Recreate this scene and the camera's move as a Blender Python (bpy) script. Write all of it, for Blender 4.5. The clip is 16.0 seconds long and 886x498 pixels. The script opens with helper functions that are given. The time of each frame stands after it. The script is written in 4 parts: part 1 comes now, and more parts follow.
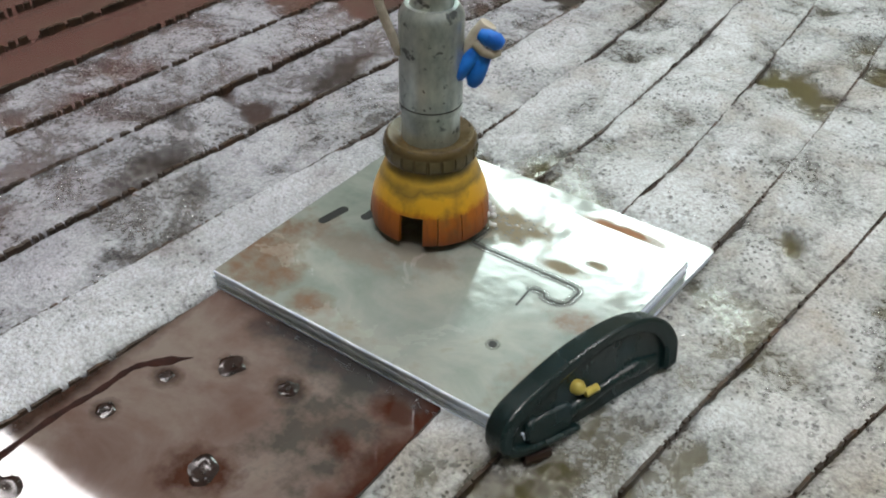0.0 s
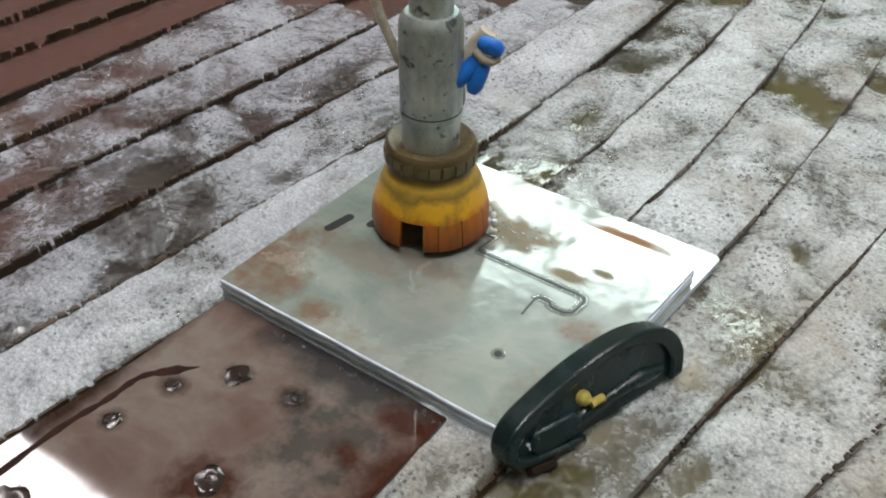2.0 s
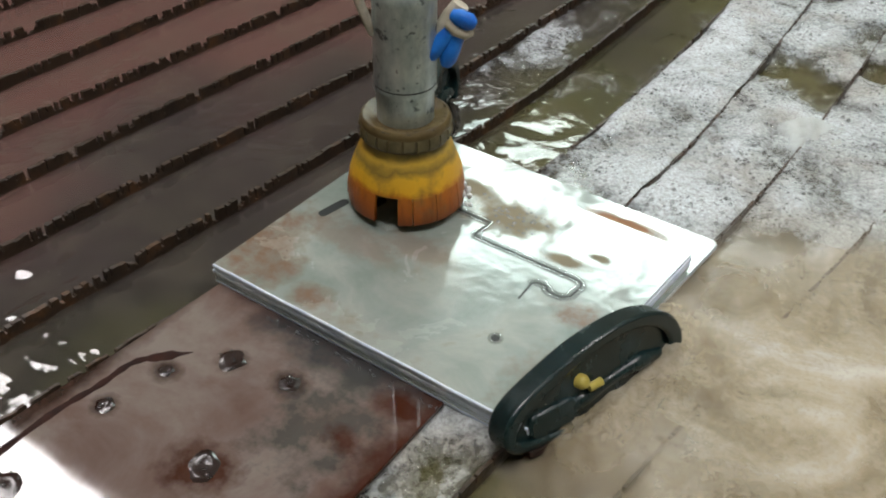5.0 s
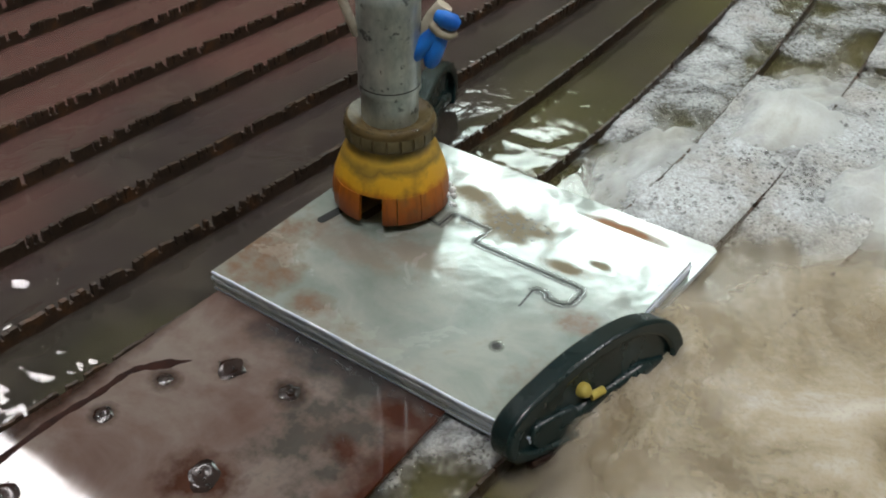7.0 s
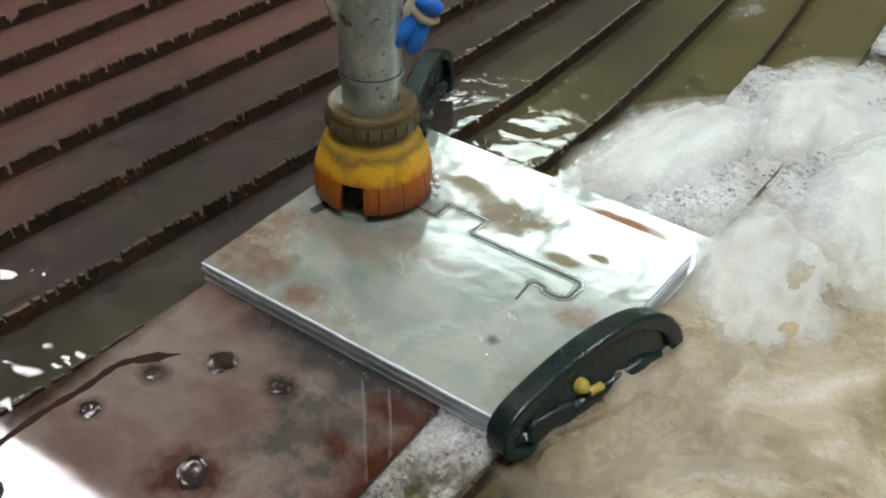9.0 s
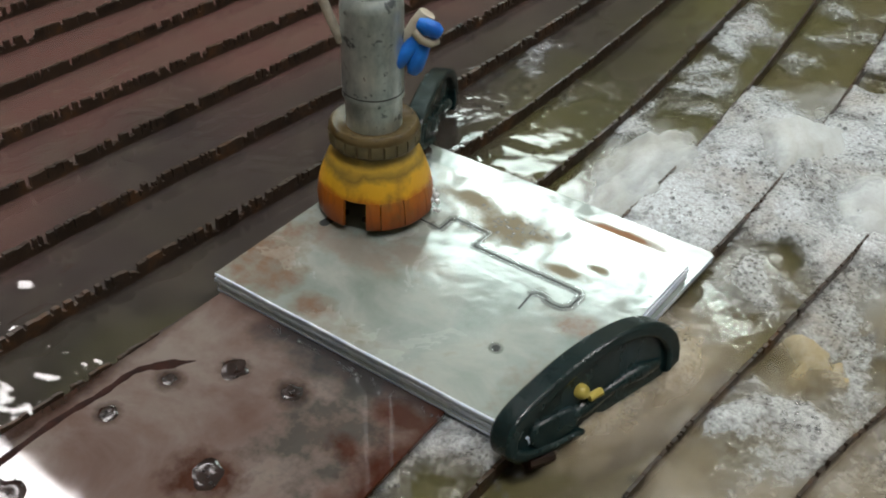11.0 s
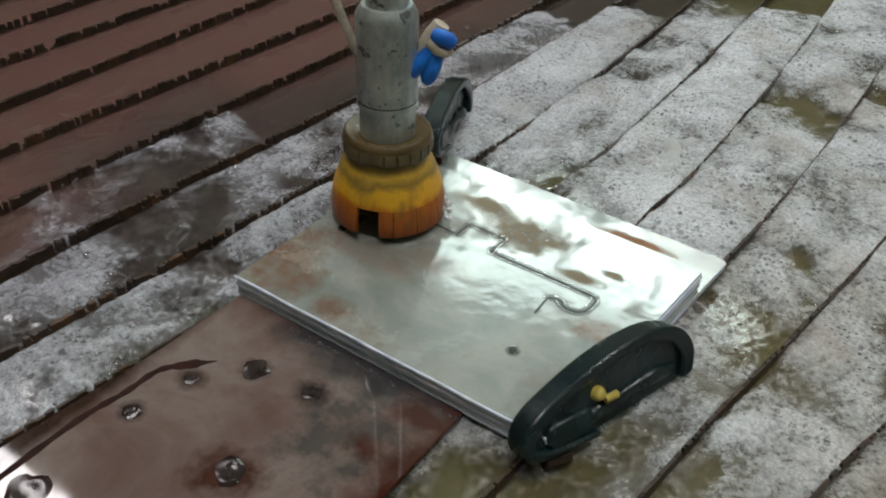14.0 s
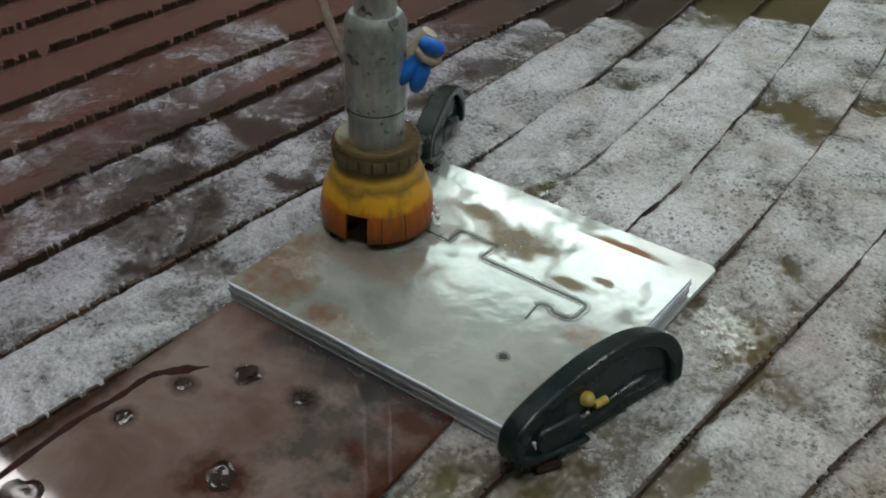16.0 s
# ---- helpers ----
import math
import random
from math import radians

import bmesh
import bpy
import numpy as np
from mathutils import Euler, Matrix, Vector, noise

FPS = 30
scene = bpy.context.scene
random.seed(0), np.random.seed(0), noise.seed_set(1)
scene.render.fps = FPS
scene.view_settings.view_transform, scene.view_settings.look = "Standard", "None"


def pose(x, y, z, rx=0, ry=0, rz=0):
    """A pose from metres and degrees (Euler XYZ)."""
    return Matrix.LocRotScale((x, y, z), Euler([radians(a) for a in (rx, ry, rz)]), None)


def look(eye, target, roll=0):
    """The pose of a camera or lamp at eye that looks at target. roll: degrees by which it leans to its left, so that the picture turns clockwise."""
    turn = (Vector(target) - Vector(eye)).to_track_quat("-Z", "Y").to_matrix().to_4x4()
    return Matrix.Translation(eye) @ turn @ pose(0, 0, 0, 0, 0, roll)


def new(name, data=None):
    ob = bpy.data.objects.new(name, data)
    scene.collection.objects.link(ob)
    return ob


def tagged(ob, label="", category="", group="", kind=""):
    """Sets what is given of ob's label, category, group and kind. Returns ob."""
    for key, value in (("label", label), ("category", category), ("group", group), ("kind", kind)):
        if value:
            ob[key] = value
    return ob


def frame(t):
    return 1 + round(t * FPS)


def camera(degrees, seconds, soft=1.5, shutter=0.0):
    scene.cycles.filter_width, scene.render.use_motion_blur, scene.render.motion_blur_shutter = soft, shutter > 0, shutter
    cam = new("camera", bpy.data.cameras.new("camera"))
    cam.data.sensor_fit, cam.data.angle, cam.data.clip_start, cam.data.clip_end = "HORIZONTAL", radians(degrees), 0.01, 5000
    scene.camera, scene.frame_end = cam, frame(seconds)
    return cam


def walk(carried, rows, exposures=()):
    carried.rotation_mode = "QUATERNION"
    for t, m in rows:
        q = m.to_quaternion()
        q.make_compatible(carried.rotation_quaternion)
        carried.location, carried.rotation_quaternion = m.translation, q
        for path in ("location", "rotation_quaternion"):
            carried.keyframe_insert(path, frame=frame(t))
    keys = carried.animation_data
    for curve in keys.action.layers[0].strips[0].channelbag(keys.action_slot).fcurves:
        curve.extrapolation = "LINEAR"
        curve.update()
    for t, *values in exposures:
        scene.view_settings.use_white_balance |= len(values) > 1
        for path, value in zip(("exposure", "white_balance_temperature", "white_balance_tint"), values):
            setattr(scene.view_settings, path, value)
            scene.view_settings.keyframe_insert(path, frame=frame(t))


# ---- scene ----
# ---- camera and its path ----
cam = camera(51.0, 16.0, soft=2.0)
EXPOSURES = ((0, 0.04), (4.2, 0.10), (7, -0.14), (9.7, 0.08), (12, -0.18), (14, -0.40), (16, -0.66))
PATH = [
    (0, (0.318, -0.245, 0.324), (-0.584, 1.058, -0.896), 1.0),
    (0.5, (0.315, -0.242, 0.325), (-0.594, 1.05, -0.902), 0.9),
    (1, (0.313, -0.24, 0.325), (-0.586, 1.057, -0.903), 1.1),
    (1.5, (0.318, -0.24, 0.326), (-0.611, 1.052, -0.886), 0.2),
    (2, (0.316, -0.242, 0.329), (-0.594, 1.05, -0.896), 0.7),
    (2.5, (0.314, -0.243, 0.326), (-0.585, 1.054, -0.902), 1.2),
    (3, (0.315, -0.242, 0.325), (-0.589, 1.049, -0.907), 0.9),
    (3.5, (0.314, -0.243, 0.325), (-0.583, 1.051, -0.909), 0.9),
    (4, (0.315, -0.245, 0.323), (-0.58, 1.051, -0.91), 0.9),
    (6.5, (0.309, -0.24, 0.322), (-0.57, 1.061, -0.917), 1.4),
    (7, (0.308, -0.243, 0.323), (-0.568, 1.067, -0.909), 1.5),
    (7.5, (0.308, -0.244, 0.324), (-0.563, 1.074, -0.902), 1.9),
    (8, (0.306, -0.243, 0.321), (-0.563, 1.073, -0.908), 1.9),
    (8.5, (0.305, -0.239, 0.32), (-0.569, 1.065, -0.92), 1.7),
    (9, (0.303, -0.236, 0.318), (-0.555, 1.068, -0.932), 2.0),
    (9.5, (0.302, -0.237, 0.321), (-0.555, 1.072, -0.924), 1.9),
    (12, (0.315, -0.258, 0.326), (-0.574, 1.07, -0.876), 2.0),
    (12.5, (0.313, -0.26, 0.325), (-0.574, 1.073, -0.873), 2.3),
    (13, (0.313, -0.26, 0.327), (-0.568, 1.075, -0.874), 2.7),
    (13.5, (0.311, -0.26, 0.326), (-0.573, 1.068, -0.88), 2.4),
    (14, (0.31, -0.261, 0.326), (-0.586, 1.069, -0.869), 2.1),
    (14.5, (0.31, -0.261, 0.327), (-0.579, 1.076, -0.866), 2.3),
    (15, (0.311, -0.26, 0.329), (-0.572, 1.071, -0.875), 2.3),
    (15.5, (0.312, -0.259, 0.327), (-0.579, 1.074, -0.868), 2.2),
    (16, (0.313, -0.262, 0.328), (-0.579, 1.081, -0.856), 2.4),
]
walk(cam, [(t, look(eye, target, roll)) for t, eye, target, roll in PATH], EXPOSURES)

# ---- world, lights ----
world = bpy.data.worlds.new("world")
scene.world = world
world.use_nodes = True
world.node_tree.nodes["Background"].inputs[0].default_value = (0.9, 0.95, 1.0, 1)
world.node_tree.nodes["Background"].inputs[1].default_value = 0.08
scene.view_settings.exposure = 0.0


def area(name, eye, target, sx, sy, power, color):
    data = bpy.data.lights.new(name, "AREA")
    data.shape, data.size, data.size_y, data.energy, data.color = "RECTANGLE", sx, sy, power, color
    ob = new(name, data)
    ob.matrix_world = look(eye, target)
    return ob


area("window_daylight", (-1.5, 4.12, 3.1), (-0.2, 0.0, 0.4), 2.0, 0.8, 62, (0.80, 1.0, 0.95))


# ---- materials ----
class Mat:
    """A node material with short calls for the usual nodes."""

    def __init__(self, name, color=(0.5, 0.5, 0.5), rough=0.5, metal=0.0):
        self.m = bpy.data.materials.new(name)
        self.m.use_nodes = True
        self.t = self.m.node_tree
        self.b = self.t.nodes["Principled BSDF"]
        self.set("Base Color", (*color, 1))
        self.set("Roughness", rough)
        self.set("Metallic", metal)
        self.co = self.t.nodes.new("ShaderNodeTexCoord").outputs["Object"]

    def set(self, key, v):
        if isinstance(v, bpy.types.NodeSocket):
            self.t.links.new(v, self.b.inputs[key])
        else:
            self.b.inputs[key].default_value = v

    def node(self, kind, ins=(), **props):
        n = self.t.nodes.new(kind)
        for k, v in props.items():
            setattr(n, k, v)
        for k, v in dict(ins).items():
            if isinstance(v, bpy.types.NodeSocket):
                self.t.links.new(v, n.inputs[k])
            else:
                n.inputs[k].default_value = v
        return n

    def noise(self, scale, detail=4.0, rough=0.55, dist=0.0, vec=None):
        return self.node("ShaderNodeTexNoise", {"Vector": vec or self.co, "Scale": scale, "Detail": detail, "Roughness": rough, "Distortion": dist}).outputs["Fac"]

    def voronoi(self, scale, feature="F1", vec=None, rnd=1.0):
        return self.node("ShaderNodeTexVoronoi", {"Vector": vec or self.co, "Scale": scale, "Randomness": rnd}, feature=feature).outputs["Distance"]

    def squash(self, x, y, z):
        return self.node("ShaderNodeMapping", {"Vector": self.co, "Scale": (x, y, z)}).outputs[0]

    def ramp(self, fac, *stops):
        r = self.node("ShaderNodeValToRGB", {"Fac": fac})
        e = r.color_ramp.elements
        while len(e) < len(stops):
            e.new(0.5)
        for el, (p, c) in zip(e, stops):
            el.position = p
            el.color = (*c, 1) if isinstance(c, tuple) else (c, c, c, 1)
        return r.outputs[0]

    def mix(self, fac, a, b):
        n = self.node("ShaderNodeMix", data_type="RGBA")
        for i, v in ((0, fac), (6, a), (7, b)):
            if isinstance(v, bpy.types.NodeSocket):
                self.t.links.new(v, n.inputs[i])
            else:
                n.inputs[i].default_value = (*v, 1) if isinstance(v, tuple) else v
        return n.outputs[2]

    def math(self, op, a, b=0.0):
        n = self.node("ShaderNodeMath", operation=op)
        for i, v in ((0, a), (1, b)):
            if isinstance(v, bpy.types.NodeSocket):
                self.t.links.new(v, n.inputs[i])
            else:
                n.inputs[i].default_value = v
        return n.outputs[0]

    def blob(self, x, y, rx, ry, ragged=0.9, grain=75):
        """1 inside a ragged stain round (x, y), 0 outside."""
        d = self.node("ShaderNodeMapping", {"Vector": self.co, "Location": (-x / rx, -y / ry, 0), "Scale": (1 / rx, 1 / ry, 0)}).outputs[0]
        n = self.node("ShaderNodeVectorMath", {0: d}, operation="LENGTH").outputs["Value"]
        w = self.math("ADD", n, self.math("MULTIPLY", self.math("SUBTRACT", self.noise(grain, 5, 0.62), 0.5), 2.4 * ragged))
        return self.ramp(w, (0.40, 1.0), (1.25, 0.0))

    def either(self, *facs):
        out = facs[0]
        for f in facs[1:]:
            out = self.math("MAXIMUM", out, f)
        return out

    def bump(self, height, strength=0.3, dist=0.001):
        n = self.node("ShaderNodeBump", {"Height": height, "Strength": strength, "Distance": dist})
        self.set("Normal", n.outputs[0])
        return n.outputs[0]


def make_mats():
    M = {}
    # wet ground steel of the top sheet: grey-green, brown oxide stains, a partial film of water
    a = Mat("wet_sheet_steel", rough=0.3, metal=0.0)
    st = a.noise(22, 5, 0.6, 0.6)
    fine = a.noise(180, 3, 0.6)
    col = a.ramp(st, (0.34, (0.175, 0.22, 0.195)), (0.50, (0.255, 0.29, 0.26)), (0.60, (0.32, 0.345, 0.305)), (0.72, (0.235, 0.225, 0.175)))
    col = a.mix(a.ramp(fine, (0.35, 0.0), (0.8, 0.4)), col, (0.29, 0.33, 0.30))
    grey = a.either(a.blob(0.045, 0.060, 0.050, 0.016), a.blob(0.078, 0.076, 0.028, 0.016), a.blob(0.185, 0.030, 0.02, 0.03))
    col = a.mix(a.math("MULTIPLY", grey, 0.6), col, (0.20, 0.155, 0.12))
    brown = a.either(a.blob(0.010, 0.028, 0.022, 0.046, 0.6), a.blob(0.026, 0.016, 0.022, 0.022, 0.6), a.blob(0.058, 0.010, 0.018, 0.012, 0.6), a.blob(0.175, 0.078, 0.018, 0.012, 0.6))
    mott = a.ramp(a.noise(120, 5, 0.65), (0.32, 0.5), (0.62, 1.0))
    col = a.mix(a.math("MULTIPLY", a.math("MULTIPLY", brown, mott), 0.9), col, (0.17, 0.092, 0.050))
    tan = a.either(a.blob(0.106, 0.128, 0.032, 0.019), a.blob(0.072, 0.140, 0.024, 0.010), a.blob(0.15, 0.112, 0.016, 0.006), a.blob(0.165, 0.125, 0.012, 0.004))
    col = a.mix(a.math("MULTIPLY", tan, 0.9), col, (0.235, 0.20, 0.125))
    rusty = a.blob(0.155, 0.172, 0.030, 0.006, 0.5)
    a.set("Base Color", a.mix(a.math("MULTIPLY", rusty, 0.9), col, (0.30, 0.14, 0.06)))
    film = a.noise(26, 5, 0.6, 0.7)
    dry = a.either(tan, rusty, a.ramp(film, (0.50, 0.0), (0.64, 0.65)))
    a.set("Roughness", a.ramp(dry, (0.0, 0.115), (0.5, 0.30), (1.0, 0.62)))
    a.set("Specular IOR Level", a.ramp(dry, (0.0, 0.85), (1.0, 0.15)))
    a.bump(a.math("ADD", a.math("MULTIPLY", a.math("ADD", a.noise(60, 2), a.noise(24, 3, 0.5, 0.8)), 0.6), a.math("MULTIPLY", fine, 0.12)), 0.16, 0.002)
    M["sheet"] = a
    # sheet edges: bluish light on the front faces is put into the pale colour
    a = Mat("sheet_edge_painted_light", rough=0.45)
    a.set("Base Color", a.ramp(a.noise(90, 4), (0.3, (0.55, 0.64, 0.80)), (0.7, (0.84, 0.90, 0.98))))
    M["edge"] = a
    a = Mat("kerf_dark", (0.012, 0.012, 0.012), 0.5)
    M["kerf"] = a
    a = Mat("water_film", (0.24, 0.25, 0.235), 0.03)
    a.set("Specular IOR Level", 0.9)
    M["film"] = a
    a = Mat("clear_water_film", (0.10, 0.11, 0.11), 0.03)
    a.set("Specular IOR Level", 1.0)
    a.set("Alpha", a.ramp(a.noise(330, 3), (0.4, 0.3), (0.7, 0.5)))
    M["clearfilm"] = a
    a = Mat("puddle_water", (0.62, 0.64, 0.63), 0.03)
    a.set("Alpha", a.ramp(a.noise(300, 3), (0.4, 0.12), (0.7, 0.5)))
    M["puddle"] = a
    a = Mat("white_spray", (0.82, 0.86, 0.86), 0.15)
    M["spray"] = a
    M["slotwater"] = Mat("slot_water", (0.045, 0.05, 0.05), 0.1)
    a = Mat("rusty_plate", rough=0.3)
    n1, n2 = a.noise(14, 6, 0.62, 0.5), a.noise(70, 5, 0.65)
    base = a.ramp(n1, (0.32, (0.105, 0.064, 0.052)), (0.45, (0.150, 0.108, 0.093)), (0.62, (0.205, 0.170, 0.150)))
    # shadow of the sheet stack, painted as a dark strip along its foot
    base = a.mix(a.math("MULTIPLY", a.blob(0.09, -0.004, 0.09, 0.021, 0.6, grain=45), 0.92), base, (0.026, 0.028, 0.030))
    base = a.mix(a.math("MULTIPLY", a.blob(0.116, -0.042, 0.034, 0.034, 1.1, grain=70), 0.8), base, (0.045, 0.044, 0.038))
    base = a.mix(a.either(a.blob(0.158, -0.060, 0.028, 0.22, 0.4, grain=60), a.blob(0.140, -0.016, 0.022, 0.012, 0.5, grain=60), a.blob(0.128, -0.046, 0.014, 0.010, 0.8, grain=60)), base, (0.048, 0.012, 0.005))
    base = a.mix(a.blob(-0.002, -0.12, 0.015, 0.16, 0.3, grain=60), base, (0.030, 0.015, 0.010))
    halo = a.either(a.blob(0.026, -0.093, 0.0085, 0.0085, 0.35, 160), a.blob(0.032, -0.062, 0.010, 0.009, 0.35, 160), a.blob(0.052, -0.039, 0.0095, 0.0095, 0.35, 160), a.blob(0.085, -0.034, 0.012, 0.0115, 0.35, 160))
    base = a.mix(a.math("MULTIPLY", halo, 0.9), base, (0.030, 0.018, 0.014))
    base = a.mix(a.blob(0.088, -0.093, 0.021, 0.019, 0.5, 90), base, (0.050, 0.018, 0.010))
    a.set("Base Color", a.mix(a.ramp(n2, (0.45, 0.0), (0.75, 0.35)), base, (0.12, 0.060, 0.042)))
    a.set("Roughness", a.ramp(n2, (0.3, 0.02), (0.75, 0.08)))
    a.bump(a.noise(30, 2), 0.05, 0.0015)
    M["rust"] = a
    a = Mat("dark_wet_rust", rough=0.2)
    a.set("Base Color", a.ramp(a.noise(60, 5), (0.3, (0.006, 0.004, 0.004)), (0.7, (0.030, 0.012, 0.008))))
    M["pit"] = a
    a = Mat("rust_stain", rough=0.5)
    a.set("Specular IOR Level", 0.1)
    a.set("Base Color", a.ramp(a.noise(90, 5), (0.3, (0.010, 0.003, 0.002)), (0.7, (0.032, 0.008, 0.004))))
    M["stain"] = a
    a = Mat("slat_steel", rough=0.35)
    n = a.noise(45, 6, 0.65)
    a.set("Base Color", a.ramp(n, (0.3, (0.022, 0.017, 0.013)), (0.55, (0.050, 0.033, 0.022)), (0.78, (0.13, 0.062, 0.026))))
    a.set("Specular IOR Level", 0.25)
    a.bump(a.noise(220, 4), 0.5, 0.0015)
    M["slat"] = a
    a = Mat("murky_water", rough=0.04)
    x = a.node("ShaderNodeSeparateXYZ", {"Vector": a.co}).outputs[0]
    side = a.math("ADD", a.math("MULTIPLY", x, 1.9), a.math("MULTIPLY", a.noise(5, 3), 0.8))
    c = a.ramp(side, (0.0, (0.165, 0.088, 0.076)), (0.20, (0.068, 0.054, 0.051)), (0.40, (0.050, 0.045, 0.036)), (0.60, (0.120, 0.116, 0.044)), (1.0, (0.16, 0.138, 0.066)))
    a.set("Base Color", a.mix(a.ramp(a.noise(24, 5, 0.6, 1.2), (0.45, 0.0), (0.75, 0.45)), c, (0.17, 0.145, 0.11)))
    a.set("IOR", 1.33)
    a.set("Specular IOR Level", 1.0)
    a.set("Alpha", 0.72)
    a.bump(a.math("ADD", a.noise(24, 3, 0.5, 0.8), a.math("MULTIPLY", a.noise(75, 2, 0.5, 1.0), 0.35)), 0.12, 0.006)
    M["water"] = a
    murk = a.m.copy()
    murk.name = "deep_murk"
    murk.node_tree.nodes["Principled BSDF"].inputs["Specular IOR Level"].default_value = 0.0
    murk.node_tree.nodes["Principled BSDF"].inputs["Alpha"].default_value = 0.6
    bed = murk.copy()
    bed.name = "opaque_murk"
    bed.node_tree.nodes["Principled BSDF"].inputs["Alpha"].default_value = 1.0
    # foam: white where it stands thick over the water, thinning to nothing where it dips in
    a = Mat("white_foam", rough=0.14)
    a.set("Specular IOR Level", 0.7)
    grain = a.noise(620, 2, 0.6)
    patch = a.noise(17, 5, 0.62, 0.5)
    tint = a.ramp(patch, (0.34, (0.90, 0.98, 1.0)), (0.50, (0.78, 0.86, 0.88)), (0.66, (0.55, 0.55, 0.51)))
    x = a.node("ShaderNodeSeparateXYZ", {"Vector": a.co}).outputs[0]
    tint = a.mix(a.ramp(a.math("ADD", x, a.math("MULTIPLY", a.noise(7, 3), 0.3)), (0.02, 0.75), (0.24, 0.0)), tint, (0.42, 0.405, 0.49))
    tint = a.mix(a.ramp(a.math("ADD", x, a.math("MULTIPLY", a.noise(9, 3), 0.4)), (0.38, 0.0), (0.60, 0.7)), tint, (0.54, 0.49, 0.40))
    tint = a.mix(a.ramp(grain, (0.34, 0.45), (0.56, 0.0)), tint, (0.30, 0.29, 0.28))
    cell = a.node("ShaderNodeTexVoronoi", {"Vector": a.co, "Scale": 330.0, "Randomness": 1.0})
    pick = a.ramp(a.node("ShaderNodeSeparateColor", {"Color": cell.outputs["Color"]}).outputs[0], (0.58, 0.0), (0.64, 1.0))
    dot = a.math("MULTIPLY", pick, a.ramp(cell.outputs["Distance"], (0.22, 1.0), (0.42, 0.0)))
    dot = a.math("MULTIPLY", dot, a.ramp(a.noise(16, 4), (0.42, 0.05), (0.62, 0.85)))
    seam = a.ramp(a.voronoi(360), (0.45, 0.0), (0.80, 0.28))
    tint = a.mix(seam, tint, (0.24, 0.24, 0.24))
    a.set("Base Color", a.mix(dot, tint, (0.09, 0.09, 0.085)))
    z = a.node("ShaderNodeSeparateXYZ", {"Vector": a.node("ShaderNodeNewGeometry").outputs["Position"]}).outputs[2]
    thick = a.math("MULTIPLY", a.math("ADD", z, 0.0072), 72.0)
    thick = a.math("ADD", thick, a.math("MULTIPLY", a.math("SUBTRACT", a.noise(15, 5, 0.6, 0.7), 0.525), -2.2))
    thick = a.math("ADD", thick, a.math("MULTIPLY", a.math("SUBTRACT", a.noise(260, 3, 0.6), 0.5), 0.7))
    a.set("Alpha", a.ramp(thick, (0.02, 0.0), (0.26, 0.40), (0.54, 0.80), (0.86, 0.97)))
    cells = a.math("ADD", a.voronoi(360), a.math("MULTIPLY", a.voronoi(800), 0.55))
    a.bump(a.math("SUBTRACT", a.math("MULTIPLY", grain, 0.25), cells), 0.9, 0.0014)
    M["foam"] = a

    def churn(key, name, stops, veil):
        """Water beaten to froth: soft-edged billows; the veil is its thin outer layer."""
        a = Mat(name, rough=0.55)
        n = a.noise(11, 6, 0.58, 1.6)
        c = a.ramp(n, *stops)
        c = a.mix(a.ramp(a.noise(150, 4, 0.65, 0.4), (0.42, 0.0), (0.72, 0.4)), c, stops[-1][1])
        c = a.mix(a.ramp(a.noise(420, 2, 0.6), (0.30, 0.3), (0.5, 0.0)), c, stops[0][1])
        a.set("Base Color", c)
        g = a.t.nodes["Texture Coordinate"].outputs["Generated"]
        d = a.node("ShaderNodeMapping", {"Vector": g, "Location": (-1, -1, 0), "Scale": (2, 2, 0)}).outputs[0]
        away = a.node("ShaderNodeVectorMath", {0: d}, operation="LENGTH").outputs["Value"]
        cover = a.math("SUBTRACT", 1.28, a.math("ADD", a.math("MULTIPLY", a.math("POWER", away, 1.7), 0.95), a.math("MULTIPLY", a.noise(10, 5, 0.58, 1.4), 1.0)))
        cover = a.math("ADD", cover, a.math("MULTIPLY", a.math("SUBTRACT", a.noise(240, 3, 0.6), 0.5), 0.25))
        z = a.node("ShaderNodeSeparateXYZ", {"Vector": a.node("ShaderNodeNewGeometry").outputs["Position"]}).outputs[2]
        out = a.ramp(a.math("MULTIPLY", a.math("ADD", z, 0.013), 62.0), (0.0, 0.0), (0.9, 1.0))
        top = 0.5 if veil else 0.97
        a.set("Alpha", a.math("MULTIPLY", out, a.ramp(cover, (0.04, 0.0), (0.30, 0.38 * top), (0.62, top))))
        a.bump(a.math("ADD", a.noise(38, 4, 0.6, 0.8), a.math("MULTIPLY", a.noise(260, 3), 0.2)), 0.14, 0.004)
        M[key] = a

    WHITE = ((0.30, (0.60, 0.62, 0.54)), (0.42, (0.78, 0.82, 0.78)), (0.54, (0.84, 0.91, 0.90)), (0.75, (0.86, 0.94, 0.95)))
    MUD = ((0.30, (0.22, 0.165, 0.085)), (0.44, (0.38, 0.31, 0.185)), (0.55, (0.58, 0.51, 0.37)), (0.66, (0.80, 0.77, 0.69)))
    GOLD = ((0.30, (0.46, 0.36, 0.16)), (0.46, (0.62, 0.50, 0.25)), (0.60, (0.76, 0.65, 0.38)), (0.74, (0.88, 0.82, 0.60)))
    for key, name, stops in (("froth", "churned_froth", WHITE), ("turbid", "turbid_water", MUD), ("boil", "tan_boil", GOLD)):
        churn(key, name, stops, False)
        churn(key + "_veil", name + "_veil", stops, True)
    churn("mist", "white_mist", WHITE, True)
    churn("mist_veil", "white_mist_veil", WHITE, True)
    a = Mat("clear_bubble", (0.16, 0.17, 0.18), 0.04)
    a.set("Alpha", 0.38)
